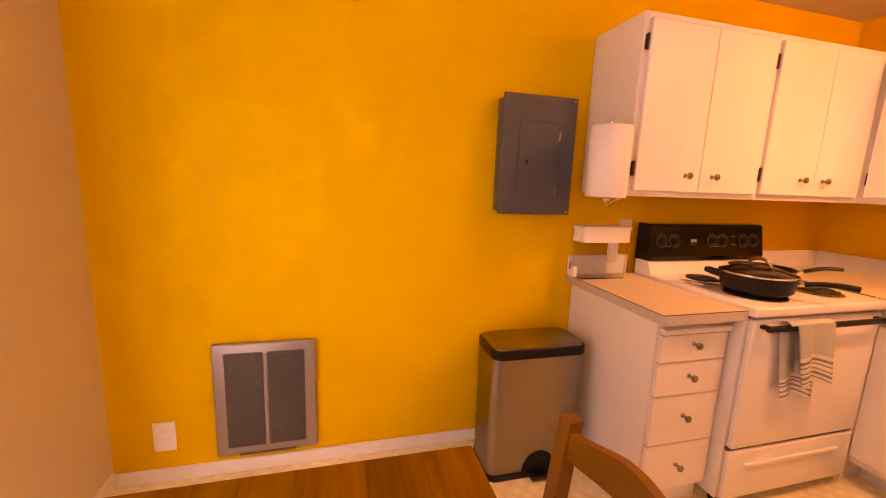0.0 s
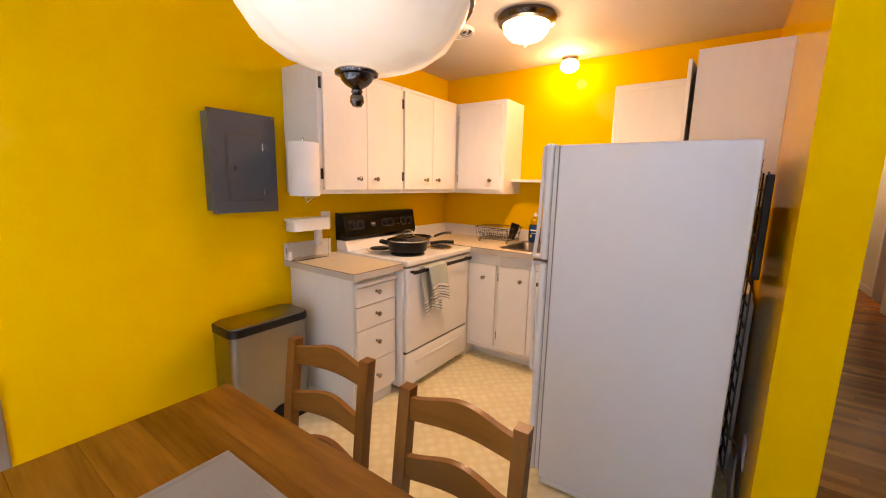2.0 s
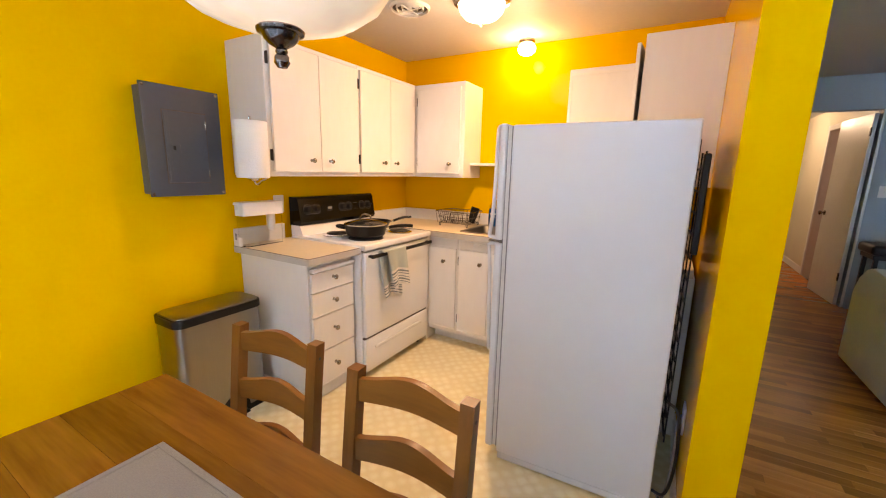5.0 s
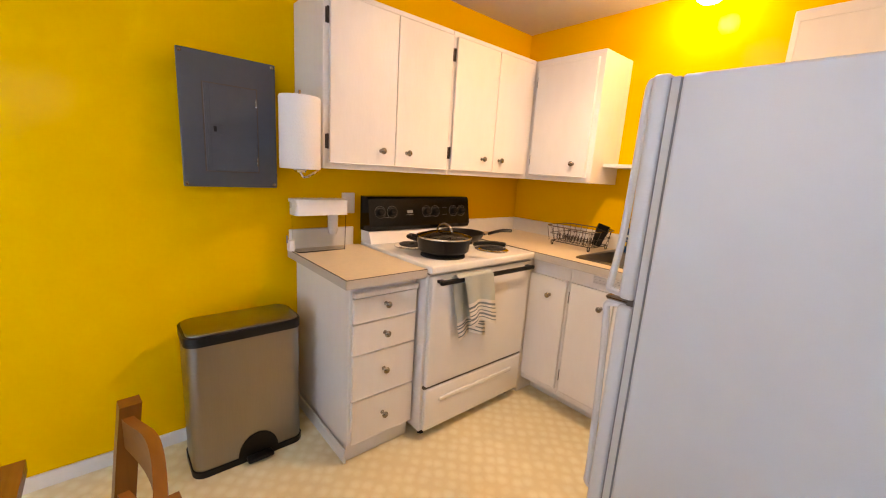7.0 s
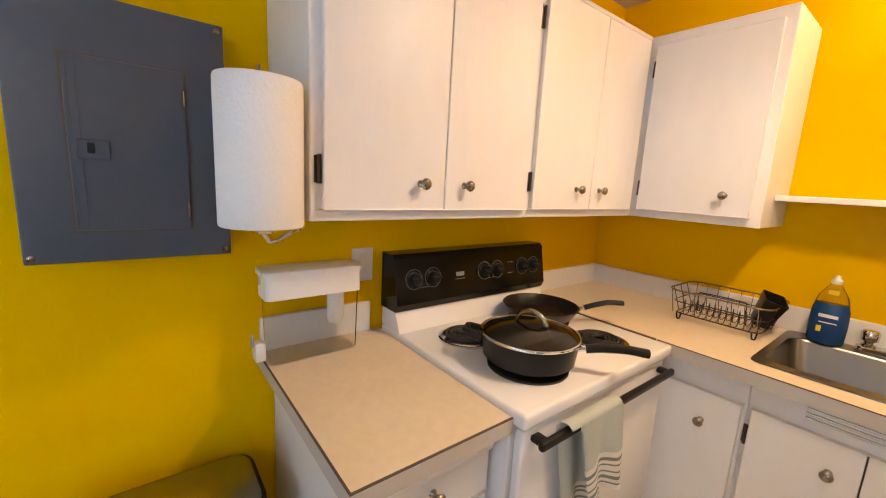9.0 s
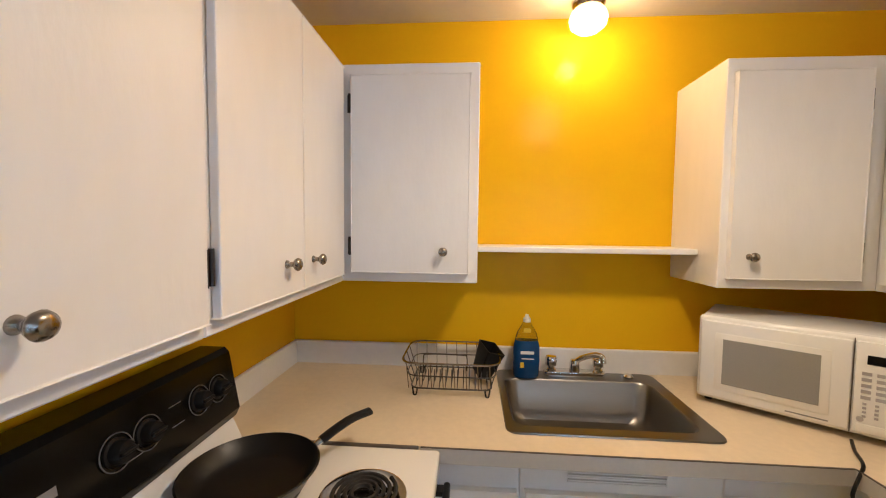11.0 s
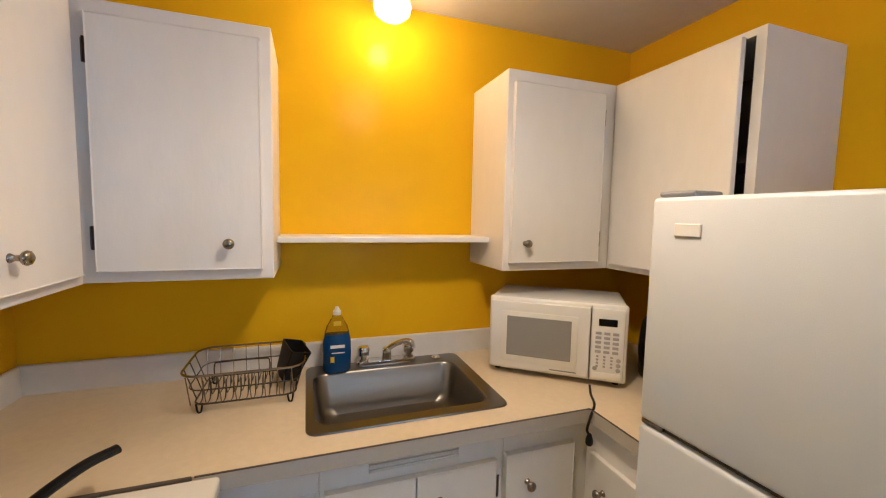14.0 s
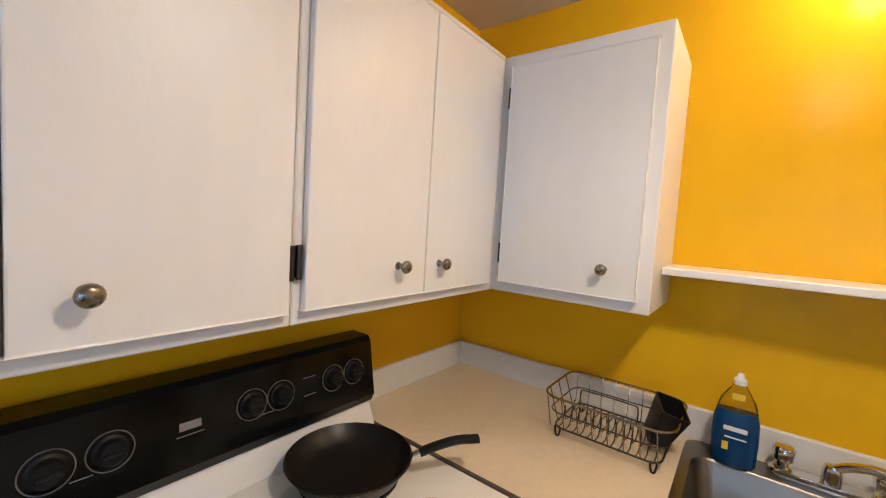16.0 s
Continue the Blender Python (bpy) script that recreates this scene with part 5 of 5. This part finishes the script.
part("rim_ring", lathe([(0.172, 1.668), (0.184, 1.670), (0.188, 1.682), (0.184, 1.694), (0.172, 1.696)], m, 64), BRONZE, t, "dark bronze rim", True)
for k in range(3):
    a = radians(40 + 120 * k)
    cx, cy = math.cos(a), math.sin(a)
    part("arm", tube(arc([(PX + r * cx, PY + r * cy, z) for r, z in ((0.182, 1.69), (0.20, 1.74), (0.17, 1.80), (0.09, 1.86), (0.03, 1.93), (0.014, 1.98))]), 0.0075, 8), BRONZE, t, "curved bronze arm", True)
part("stem", lathe([(0.0, 1.96), (0.022, 1.965), (0.022, 1.99), (0.009, 2.0), (0.009, 2.30), (0.06, 2.32), (0.065, 2.358), (0.0, 2.358)], m, 20), BRONZE, t, "", True)

# ---- table and chairs ----
t = thing("dining_table", (1.59, -3.03, 0), "brown stained pine dining table beside the yellow wall", "table")
TX0, TX1, TY0, TY1, TZ = 1.0, 2.18, -3.40, -2.66, 0.742
edges = [TY0 + (TY1 - TY0) * k / 6 for k in range(7)]
for a, b in zip(edges, edges[1:]):
    part("board", box((TX0, a + 0.0002, TZ - 0.026), (TX1, b - 0.0002, TZ), 0.0007, 2), PINE, t)
for x in (TX0 + 0.03, TX1 - 0.09):
    for y in (TY0 + 0.03, TY1 - 0.09):
        part("leg", box((x, y, 0), (x + 0.06, y + 0.06, TZ - 0.0265), 0.004, 2), PINE_UP, t)
for y in (TY0 + 0.05, TY1 - 0.07):
    part("apron", box((TX0 + 0.091, y, TZ - 0.12), (TX1 - 0.091, y + 0.02, TZ - 0.0265), 0.002), PINE, t)
for x in (TX0 + 0.05, TX1 - 0.07):
    part("apron", box((x, TY0 + 0.091, TZ - 0.12), (x + 0.02, TY1 - 0.091, TZ - 0.0265), 0.002), PINE, t)
t = thing("placemat", (1.55, -2.97, TZ), "grey woven table runner on the table", "table runner")
bm = box((1.335, -3.26, TZ + 0.0004), (1.95, -2.822, TZ + 0.0034), 0.001)
part("cloth", bm, LINEN, t)
for y0, y1 in ((-3.26, -3.245), (-2.837, -2.822)):
    part("hem", box((1.335, y0, TZ + 0.0036), (1.95, y1, TZ + 0.0052), 0.0006), LINEN, t, "stitched hem")
for x0, x1 in ((1.335, 1.35), (1.935, 1.95)):
    part("hem", box((x0, -3.2445, TZ + 0.0036), (x1, -2.8375, TZ + 0.0052), 0.0006), LINEN, t, "stitched hem")


def chair(base, turn):
    """A ladder-back pine chair, its back posts at local y = 0 and the seat towards -y."""
    c = thing("dining_chair", base, "brown stained pine ladder-back chair tucked at the table", "chair", "dining chairs", turn=turn)
    w = 0.156
    for s in (-1, 1):
        bm = bmesh.new()
        rows = []
        for k in range(9):
            z = 0.882 * k / 8
            y = 0.045 * max(0, (z - 0.42) / 0.45) ** 1.3 - 0.045
            rows.append([bm.verts.new((s * w + dx * 0.017, y + dy * 0.017, z)) for dx, dy in ((-1, -1), (1, -1), (1, 1), (-1, 1))])
        for a, b in zip(rows, rows[1:]):
            for i in range(4):
                bm.faces.new((a[i], a[(i + 1) % 4], b[(i + 1) % 4], b[i]))
        bm.faces.new(rows[0][::-1])
        bm.faces.new(rows[-1])
        bmesh.ops.bevel(bm, geom=[e for e in bm.edges if e.calc_face_angle(0) > 0.8], offset=0.003, segments=1, affect="EDGES")
        post = part("back_post", bm, PINE_UP, c, "", False, True)
        part("dowel_hole", lathe([(0.0, 0.0012), (0.0045, 0.0012), (0.0045, 0.0)], Matrix.Translation((s * (w + 0.017), -0.004, 0.84)) @ pose(0, 0, 0, 0, 90 * s, 0), 10), SEAM_AND_SHADE, post, "dark dowel hole", False, True)
        part("front_leg", box((s * w - 0.017, -0.40, 0), (s * w + 0.017, -0.366, 0.425), 0.003, 2), PINE_UP, c, "", False, True)
        part("side_rail", box((s * w - 0.010, -0.366, 0.375), (s * w + 0.010, -0.062, 0.425), 0.002), PINE_RAIL, c, "", False, True)
        part("stretcher", box((s * w - 0.009, -0.366, 0.17), (s * w + 0.009, -0.062, 0.20), 0.002), PINE_RAIL, c, "", False, True)
    for zb, h, crown in ((0.800, 0.068, 0.022), (0.646, 0.070, 0.022), (0.500, 0.066, 0.022)):
        bm = bmesh.new()
        n = 14
        grid = []
        for i in range(n + 1):
            u = i / n
            x = -w + 0.0165 + (2 * w - 0.033) * u
            bow = math.sin(math.pi * u)
            wave = crown * (bow ** 2)
            y0 = 0.045 * max(0, (zb + 0.03 - 0.42) / 0.45) ** 1.3 - 0.045 + 0.018 * bow
            z1 = zb + h - 0.008 + wave
            z0 = zb + wave * 0.12
            grid.append([bm.verts.new((x, y0 + d, z)) for d, z in ((-0.009, z0), (0.009, z0), (0.009, z1), (-0.009, z1))])
        for a, b in zip(grid, grid[1:]):
            for i in range(4):
                bm.faces.new((a[i], a[(i + 1) % 4], b[(i + 1) % 4], b[i]))
        bm.faces.new(grid[0][::-1])
        bm.faces.new(grid[-1])
        part("back_slat", bm, PINE_RAIL, c, "", True, True)
    part("seat", box((-w - 0.022, -0.425, 0.4255), (w + 0.022, -0.068, 0.445), 0.006, 2), PINE_RAIL, c, "", True, True)
    part("front_rail", box((-w + 0.018, -0.393, 0.375), (w - 0.018, -0.373, 0.425), 0.002), PINE_RAIL, c, "", False, True)
    part("back_rail", box((-w + 0.018, -0.055, 0.375), (w - 0.018, -0.035, 0.425), 0.002), PINE_RAIL, c, "", False, True)
    return c


first = chair((1.297, -2.484, 0), 5.0)
copy_thing(first, pose(1.800, -2.503, 0, 0, 0, 3.0))

# ---- hutch at the edge of the wood floor ----
# local frame: x along the front towards the window, y back into the hutch, z up
t = thing("wardrobe", (2.876, -2.490, 0), "dark stained wooden wardrobe with a panelled door and moulded cornice", "wardrobe", turn=-80.3)
HW, HD, HZ = 0.92, 0.50, 1.414
part("carcass", box((0, 0.02, 0.08), (HW, HD, HZ - 0.001), 0.003), HUTCH, t, "", False, True)
part("plinth", box((-0.012, 0.005, 0), (HW + 0.012, HD, 0.0795), 0.006, 2), HUTCH_H, t, "", False, True)
part("stile", box((0, 0, 0.08), (0.062, 0.0195, HZ - 0.001), 0.004, 2), HUTCH, t, "", False, True)
part("stile", box((HW - 0.062, 0, 0.08), (HW, 0.0195, HZ - 0.001), 0.004, 2), HUTCH, t, "", False, True)


def panel_door(x0, x1, label):
    z0, z1 = 0.10, HZ - 0.012
    d = part("door", box((x0, 0.006, z0), (x1, 0.0195, z1)), HUTCH, t, label, False, True)
    s = 0.086
    for lo, hi in (((x0, -0.008, z0), (x0 + s, 0.0055, z1)), ((x1 - s, -0.008, z0), (x1, 0.0055, z1)), ((x0 + s + 0.0005, -0.0075, z1 - s), (x1 - s - 0.0005, 0.0055, z1)), ((x0 + s + 0.0005, -0.0075, z0), (x1 - s - 0.0005, 0.0055, z0 + s))):
        part("door_rail", box(lo, hi, 0.002, 1), HUTCH, d, "", False, True)
    a0, a1, b0, b1 = x0 + s + 0.004, x1 - s - 0.004, z0 + s + 0.004, z1 - s - 0.004
    path = [(a0, -0.008, b0), (a0, -0.008, b1), (a1, -0.008, b1), (a1, -0.008, b0)]
    for p, q in zip(path, path[1:] + path[:1]):
        part("moulding", tube([p, q], 0.010, 8), HUTCH_H, d, "rounded panel moulding", True, True)
    part("raised_panel", box((a0 + 0.03, -0.004, b0 + 0.03), (a1 - 0.03, 0.0055, b1 - 0.03), 0.008, 2), HUTCH, d, "", False, True)
    return d


d = panel_door(0.064, 0.458, "panelled wardrobe door")
e = panel_door(0.462, HW - 0.064, "panelled wardrobe door")
for z in (1.225, 0.25):
    part("hinge", tube([(0.063, -0.009, z), (0.063, -0.009, z + 0.075)], 0.0055, 10), HINGE, d, "dark metal hinge barrel", True, True)
# cornice: one moulded profile run along the front and both sides
prof = [(0.0, 0.0), (0.014, 0.0), (0.016, 0.010), (0.012, 0.014), (0.022, 0.022), (0.033, 0.036), (0.036, 0.050), (0.030, 0.064), (0.026, 0.078), (0.034, 0.096), (0.048, 0.106), (0.050, 0.112), (0.046, 0.116), (0.058, 0.120), (0.062, 0.130), (0.058, 0.141), (0.0, 0.141)]
bm = bmesh.new()
cols = []
for cx, cy, sx, sy in ((0.0, HD, -1, 0), (0.0, 0.0, -1, -1), (HW, 0.0, 1, -1), (HW, HD, 1, 0)):
    cols.append([bm.verts.new((cx + sx * o * 0.6, cy + sy * o * 0.6, HZ + z)) for o, z in prof])
for a, b in zip(cols, cols[1:]):
    for i in range(len(prof) - 1):
        bm.faces.new((a[i], b[i], b[i + 1], a[i + 1]))
bm.faces.new((cols[0][-1], cols[1][-1], cols[2][-1], cols[3][-1]))
bm.faces.new((cols[0][0], cols[3][0], cols[2][0], cols[1][0]))
bm.faces.new(cols[0])
bm.faces.new(cols[3][::-1])
part("cornice", bm, HUTCH_H, t, "glossy moulded cornice", True, True)

# ---- sofa ----
t = thing("sofa", (3.54, -0.48, 0), "pale grey upholstered loveseat with rolled arms on the rug", "sofa")
Y0s, Y1s = -0.48, 0.82
side = Matrix(((0, 0, 1, 0), (1, 0, 0, 0), (0, 1, 0, 0), (0, 0, 0, 1)))


def soft(bm, size, cuts=2):
    bmesh.ops.bevel(bm, geom=list(bm.edges), offset=size, segments=3, profile=0.5, affect="EDGES")
    return bm


outline = [(Y0s, 0.03), (Y1s, 0.03), (Y1s, 0.56), (Y1s - 0.06, 0.68), (Y1s - 0.16, 0.76), (Y1s - 0.26, 0.785), (0.42, 0.765), (0.0, 0.69), (-0.26, 0.645), (-0.40, 0.61), (Y0s, 0.55)]
part("back", soft(prism(outline, 3.54, 3.745, side), 0.018), SOFA, t, "", True)
part("seat_base", box((3.747, Y0s + 0.20, 0.03), (4.44, Y1s - 0.20, 0.30), 0.02, 3), SOFA, t, "", True)
for y0, y1 in ((Y0s, Y0s + 0.195), (Y1s - 0.195, Y1s)):
    part("arm", box((3.55, y0 + 0.004, 0.03), (4.46, y1 - 0.004, 0.53), 0.012, 3), SOFA, t, "", True)
    yc = (y0 + y1) / 2
    roll = [(yc + 0.118 * math.cos(a), 0.525 + 0.122 * math.sin(a)) for a in [2 * math.pi * k / 24 for k in range(24)]]
    part("arm_roll", soft(prism(roll, 3.56, 4.47, side), 0.012), SOFA, t, "rounded arm roll", True)


def cushion(lo, hi, bulge):
    bm = bmesh.new()
    bmesh.ops.create_cube(bm, size=1)
    bmesh.ops.subdivide_edges(bm, edges=bm.edges, cuts=15, use_grid_fill=True)
    for v in bm.verts:
        x, y, z = (2 * c for c in v.co)
        thick = ((1 - abs(y) ** 5) * (1 - abs(z) ** 5)) ** 0.4
        x *= (1 - bulge) * 0.35 * (1 - max(abs(y), abs(z)) ** 8) + thick * (0.72 + bulge * (1 - y * y) * (1 - z * z))
        y, z = y * (1 - 0.05 * z * z), z * (1 - 0.05 * y * y)
        n = noise.noise_vector(Vector((x, y * 1.5, z * 1.5)) * 1.4)
        x, y, z = x + 0.10 * n.x, y + 0.02 * n.y, z + 0.035 * n.z
        v.co = Vector(((lo[0] + hi[0]) / 2 + x * (hi[0] - lo[0]) / 2, (lo[1] + hi[1]) / 2 + y * (hi[1] - lo[1]) / 2, (lo[2] + hi[2]) / 2 + z * (hi[2] - lo[2]) / 2))
    return bm


tilt = Matrix.Translation((3.80, 0, 0.42)) @ pose(0, 0, 0, 0, -14, 0)
for y0, y1 in ((Y0s + 0.14, Y1s - 0.17),):
    bm = cushion((0.0, y0, 0.0), (0.27, y1, 0.50), 0.35)
    for v in bm.verts:
        v.co.z *= 1 - 0.24 * (y1 - v.co.y) / (y1 - y0)
    bm.transform(tilt)
    part("back_cushion", bm, SOFA, t, "plump loose back cushion", True)
    part("seat_cushion", box((3.86, y0 + 0.07, 0.302), (4.47, y1 - 0.04, 0.45), 0.05, 4), SOFA, t, "", True)

t = thing("rug", (4.8, 0.4, 0.0), "grey shag rug under the sofa", "rug")
bm = bmesh.new()
nx, ny = 60, 90
vs = [[bm.verts.new((3.87 + 1.9 * i / nx + (0.006 * noise.noise(Vector((j * 0.9, 0, 0))) if i == 0 else 0), -1.6 + 3.2 * j / ny, 0.016 + 0.006 * noise.noise(Vector((i * 0.8, j * 0.8, 0))))) for j in range(ny + 1)] for i in range(nx + 1)]
for i in range(nx):
    for j in range(ny):
        bm.faces.new((vs[i][j], vs[i + 1][j], vs[i + 1][j + 1], vs[i][j + 1]))
ed = [e for e in bm.edges if e.is_boundary]
ext = bmesh.ops.extrude_edge_only(bm, edges=ed)
for v in ext["geom"]:
    if isinstance(v, bmesh.types.BMVert):
        v.co.z = 0.005
part("pile", bm, RUG, t, "", True)

t = thing("coffee_table", (4.95, 0.1, 0), "low white coffee table with a dark top on the rug", "coffee table")
part("top", box((4.72, -0.35, 0.40), (5.25, 0.75, 0.44), 0.004), TRIM, t)
part("inset", box((4.80, -0.27, 0.4405), (5.17, 0.67, 0.446), 0.002), BLACK, t, "dark table inset")
for x in (4.74, 5.19):
    for y in (-0.33, 0.69):
        part("leg", box((x, y, 0.024), (x + 0.045, y + 0.045, 0.3995), 0.003), TRIM, t)

# ---- television wall ----
t = thing("tv_stand", (4.36, 2.10, 0), "white television stand with an open shelf and brown wood drawers", "tv stand")
x0, x1, y0, y1 = 4.36, 6.16, 2.10, 2.50
part("top", box((x0 - 0.02, y0 - 0.015, 0.778), (x1 + 0.02, y1, 0.812), 0.004), TRIM, t)
for a, b in ((x0, x0 + 0.05), (x1 - 0.05, x1), (5.14, 5.18)):
    part("upright", box((a, y0, 0.06), (b, y1 - 0.01, 0.7775 if b - a > 0.045 else 0.555), 0.003), TRIM, t)
part("shelf", box((x0 + 0.0505, y0 + 0.005, 0.556), (x1 - 0.0505, y1 - 0.01, 0.585), 0.003), TRIM, t)
part("bottom", box((x0 + 0.0505, y0 + 0.005, 0.06), (x1 - 0.0505, y1 - 0.01, 0.15), 0.003), TRIM, t)
part("back_panel", box((x0 + 0.0505, y1 - 0.0095, 0.06), (x1 - 0.0505, y1 - 0.001, 0.7775)), TRIM, t)
for a, b in ((x0 + 0.055, 5.135), (5.185, x1 - 0.055)):
    for z0, z1 in ((0.155, 0.348), (0.354, 0.550)):
        part("drawer_front", box((a, y0 + 0.002, z0), (b, y0 + 0.022, z1), 0.003), DRAWER_WOOD, t, "brown wood drawer front")
for x in (x0 + 0.01, x1 - 0.06):
    for y in (y0 + 0.01, y1 - 0.07):
        part("foot", box((x, y, 0), (x + 0.05, y + 0.05, 0.0595), 0.003), TRIM, t)
t = thing("television", (5.2, 2.30, 0.812), "black flat-screen television switched off on the stand", "television")
part("panel", box((4.745, 2.29, 0.885), (5.635, 2.335, 1.400), 0.006, 2), BLACK, t)
part("screen", box((4.755, 2.2875, 0.899), (5.625, 2.2895, 1.390)), TV_BLACK, t, "dark glossy screen")
for x in (4.86, 5.50):
    part("foot", tube([(x - 0.035, 2.22, 0.818), (x, 2.30, 0.884), (x + 0.01, 2.38, 0.818)], 0.007, 6), BLACK, t)
t = thing("remote_box", (4.55, 2.25, 0.812), "small flat black device on the television stand", "device")
part("case", box((4.50, 2.20, 0.8125), (4.66, 2.30, 0.832), 0.004, 2), BLACK, t)
t = thing("bar_stool", (4.16, 2.15, 0), "black leather stool with wooden legs against the grey wall", "stool")
part("seat", box((3.975, 1.97, 0.68), (4.335, 2.33, 0.775), 0.028, 4), BLACK, t, "padded black seat", True)
part("seat_frame", box((4.0, 1.995, 0.635), (4.31, 2.305, 0.6795), 0.004), BLACK, t)
for x in (4.015, 4.265):
    for y in (2.01, 2.26):
        part("leg", box((x, y, 0), (x + 0.032, y + 0.032, 0.6345), 0.003), BLACK, t)
for y in (2.015, 2.265):
    part("stretcher", box((4.048, y, 0.22), (4.264, y + 0.022, 0.245), 0.002), BLACK, t)

t = thing("hall_light", (3.5, 4.6, 2.33), "small lit dome light on the hallway ceiling", "ceiling light")
part("glass", lathe([(0.0, 2.2735), (0.05, 2.277), (0.085, 2.293), (0.10, 2.320), (0.10, 2.329)], Matrix.Translation((3.31, 4.65, 0)), 24), HALL_GLASS, t, "lit glass dome", True)
t = thing("dresser", (4.5, 4.76, 0), "dark dresser in the bedroom", "dresser")
part("body", box((4.18, 4.42, 0.0), (4.8, 5.1, 0.99), 0.01, 2), BLACK, t)
part("top", box((4.17, 4.40, 0.991), (4.82, 5.11, 1.015), 0.004), BLACK, t)

# ---- wood strip floor ----
floor2 = thing("floor_living", (2.59, -3.9, 0), "brown oak strip floor in mixed tones", "floor", kind="structure")
part("subfloor", box((2.59, -3.9, -0.06), (7.08, 2.58, -0.012)), SEAM_AND_SHADE, floor2)
part("subfloor", box((2.94, 2.58, -0.06), (4.06, 5.4, -0.012)), SEAM_AND_SHADE, floor2)
rng = random.Random(7)
SW = 0.0585
plank_cache = {}


def plank_mesh(length):
    if length not in plank_cache:
        bm = box((0, 0.0004, -0.0115), (length, SW - 0.0004, 0.0))
        top = [e for e in bm.edges if all(v.co.z > -0.001 for v in e.verts)]
        bmesh.ops.bevel(bm, geom=top, offset=0.0008, segments=1, affect="EDGES")
        me = bpy.data.meshes.new("plank")
        bm.to_mesh(me)
        bm.free()
        me.materials.append(OAK)
        plank_cache[length] = me
    return plank_cache[length]


far_verts, far_faces = [], []


def far_plank(x0, x1, y0):
    b = len(far_verts)
    for z in (-0.0115, 0.0):
        far_verts.extend([(x0 + 0.0004, y0 + 0.0004, z), (x1 - 0.0004, y0 + 0.0004, z), (x1 - 0.0004, y0 + SW - 0.0004, z), (x0 + 0.0004, y0 + SW - 0.0004, z)])
    far_faces.extend([tuple(b + i for i in q) for q in ((4, 5, 6, 7), (0, 1, 5, 4), (1, 2, 6, 5), (2, 3, 7, 6), (3, 0, 4, 7))])


count = 0
row = 0
y = -3.9
while y < 5.4 - SW:
    xa, xb = (2.607, 7.08) if y + SW < 2.56 else (2.95, 4.05)
    x = xa - rng.choice((0.0, 0.15, 0.3, 0.45))
    while x < xb - 0.01:
        ln = rng.choice((0.35, 0.45, 0.55, 0.65, 0.8, 0.95))
        s, e = max(x, xa), min(x + ln, xb)
        if s >= xa and abs((e - s) - ln) < 1e-6 and count < 300 and -1.7 < y < 1.9 and e < 4.4:
            ob = new("plank", plank_mesh(ln))
            ob.parent = floor2
            ob.matrix_basis = pose(s - 2.59, y + 3.9, rng.uniform(-0.0003, 0.0003))
            count += 1
        elif e - s > 0.02:
            far_plank(s, e, y)
        x += ln
    y += SW
me = bpy.data.meshes.new("planks")
me.from_pydata([(a - 2.59, b + 3.9, c) for a, b, c in far_verts], [], far_faces)
me.materials.append(OAK_FAR)
ob = new("planks", me)
ob.parent = floor2
tagged(ob, kind="stuff")
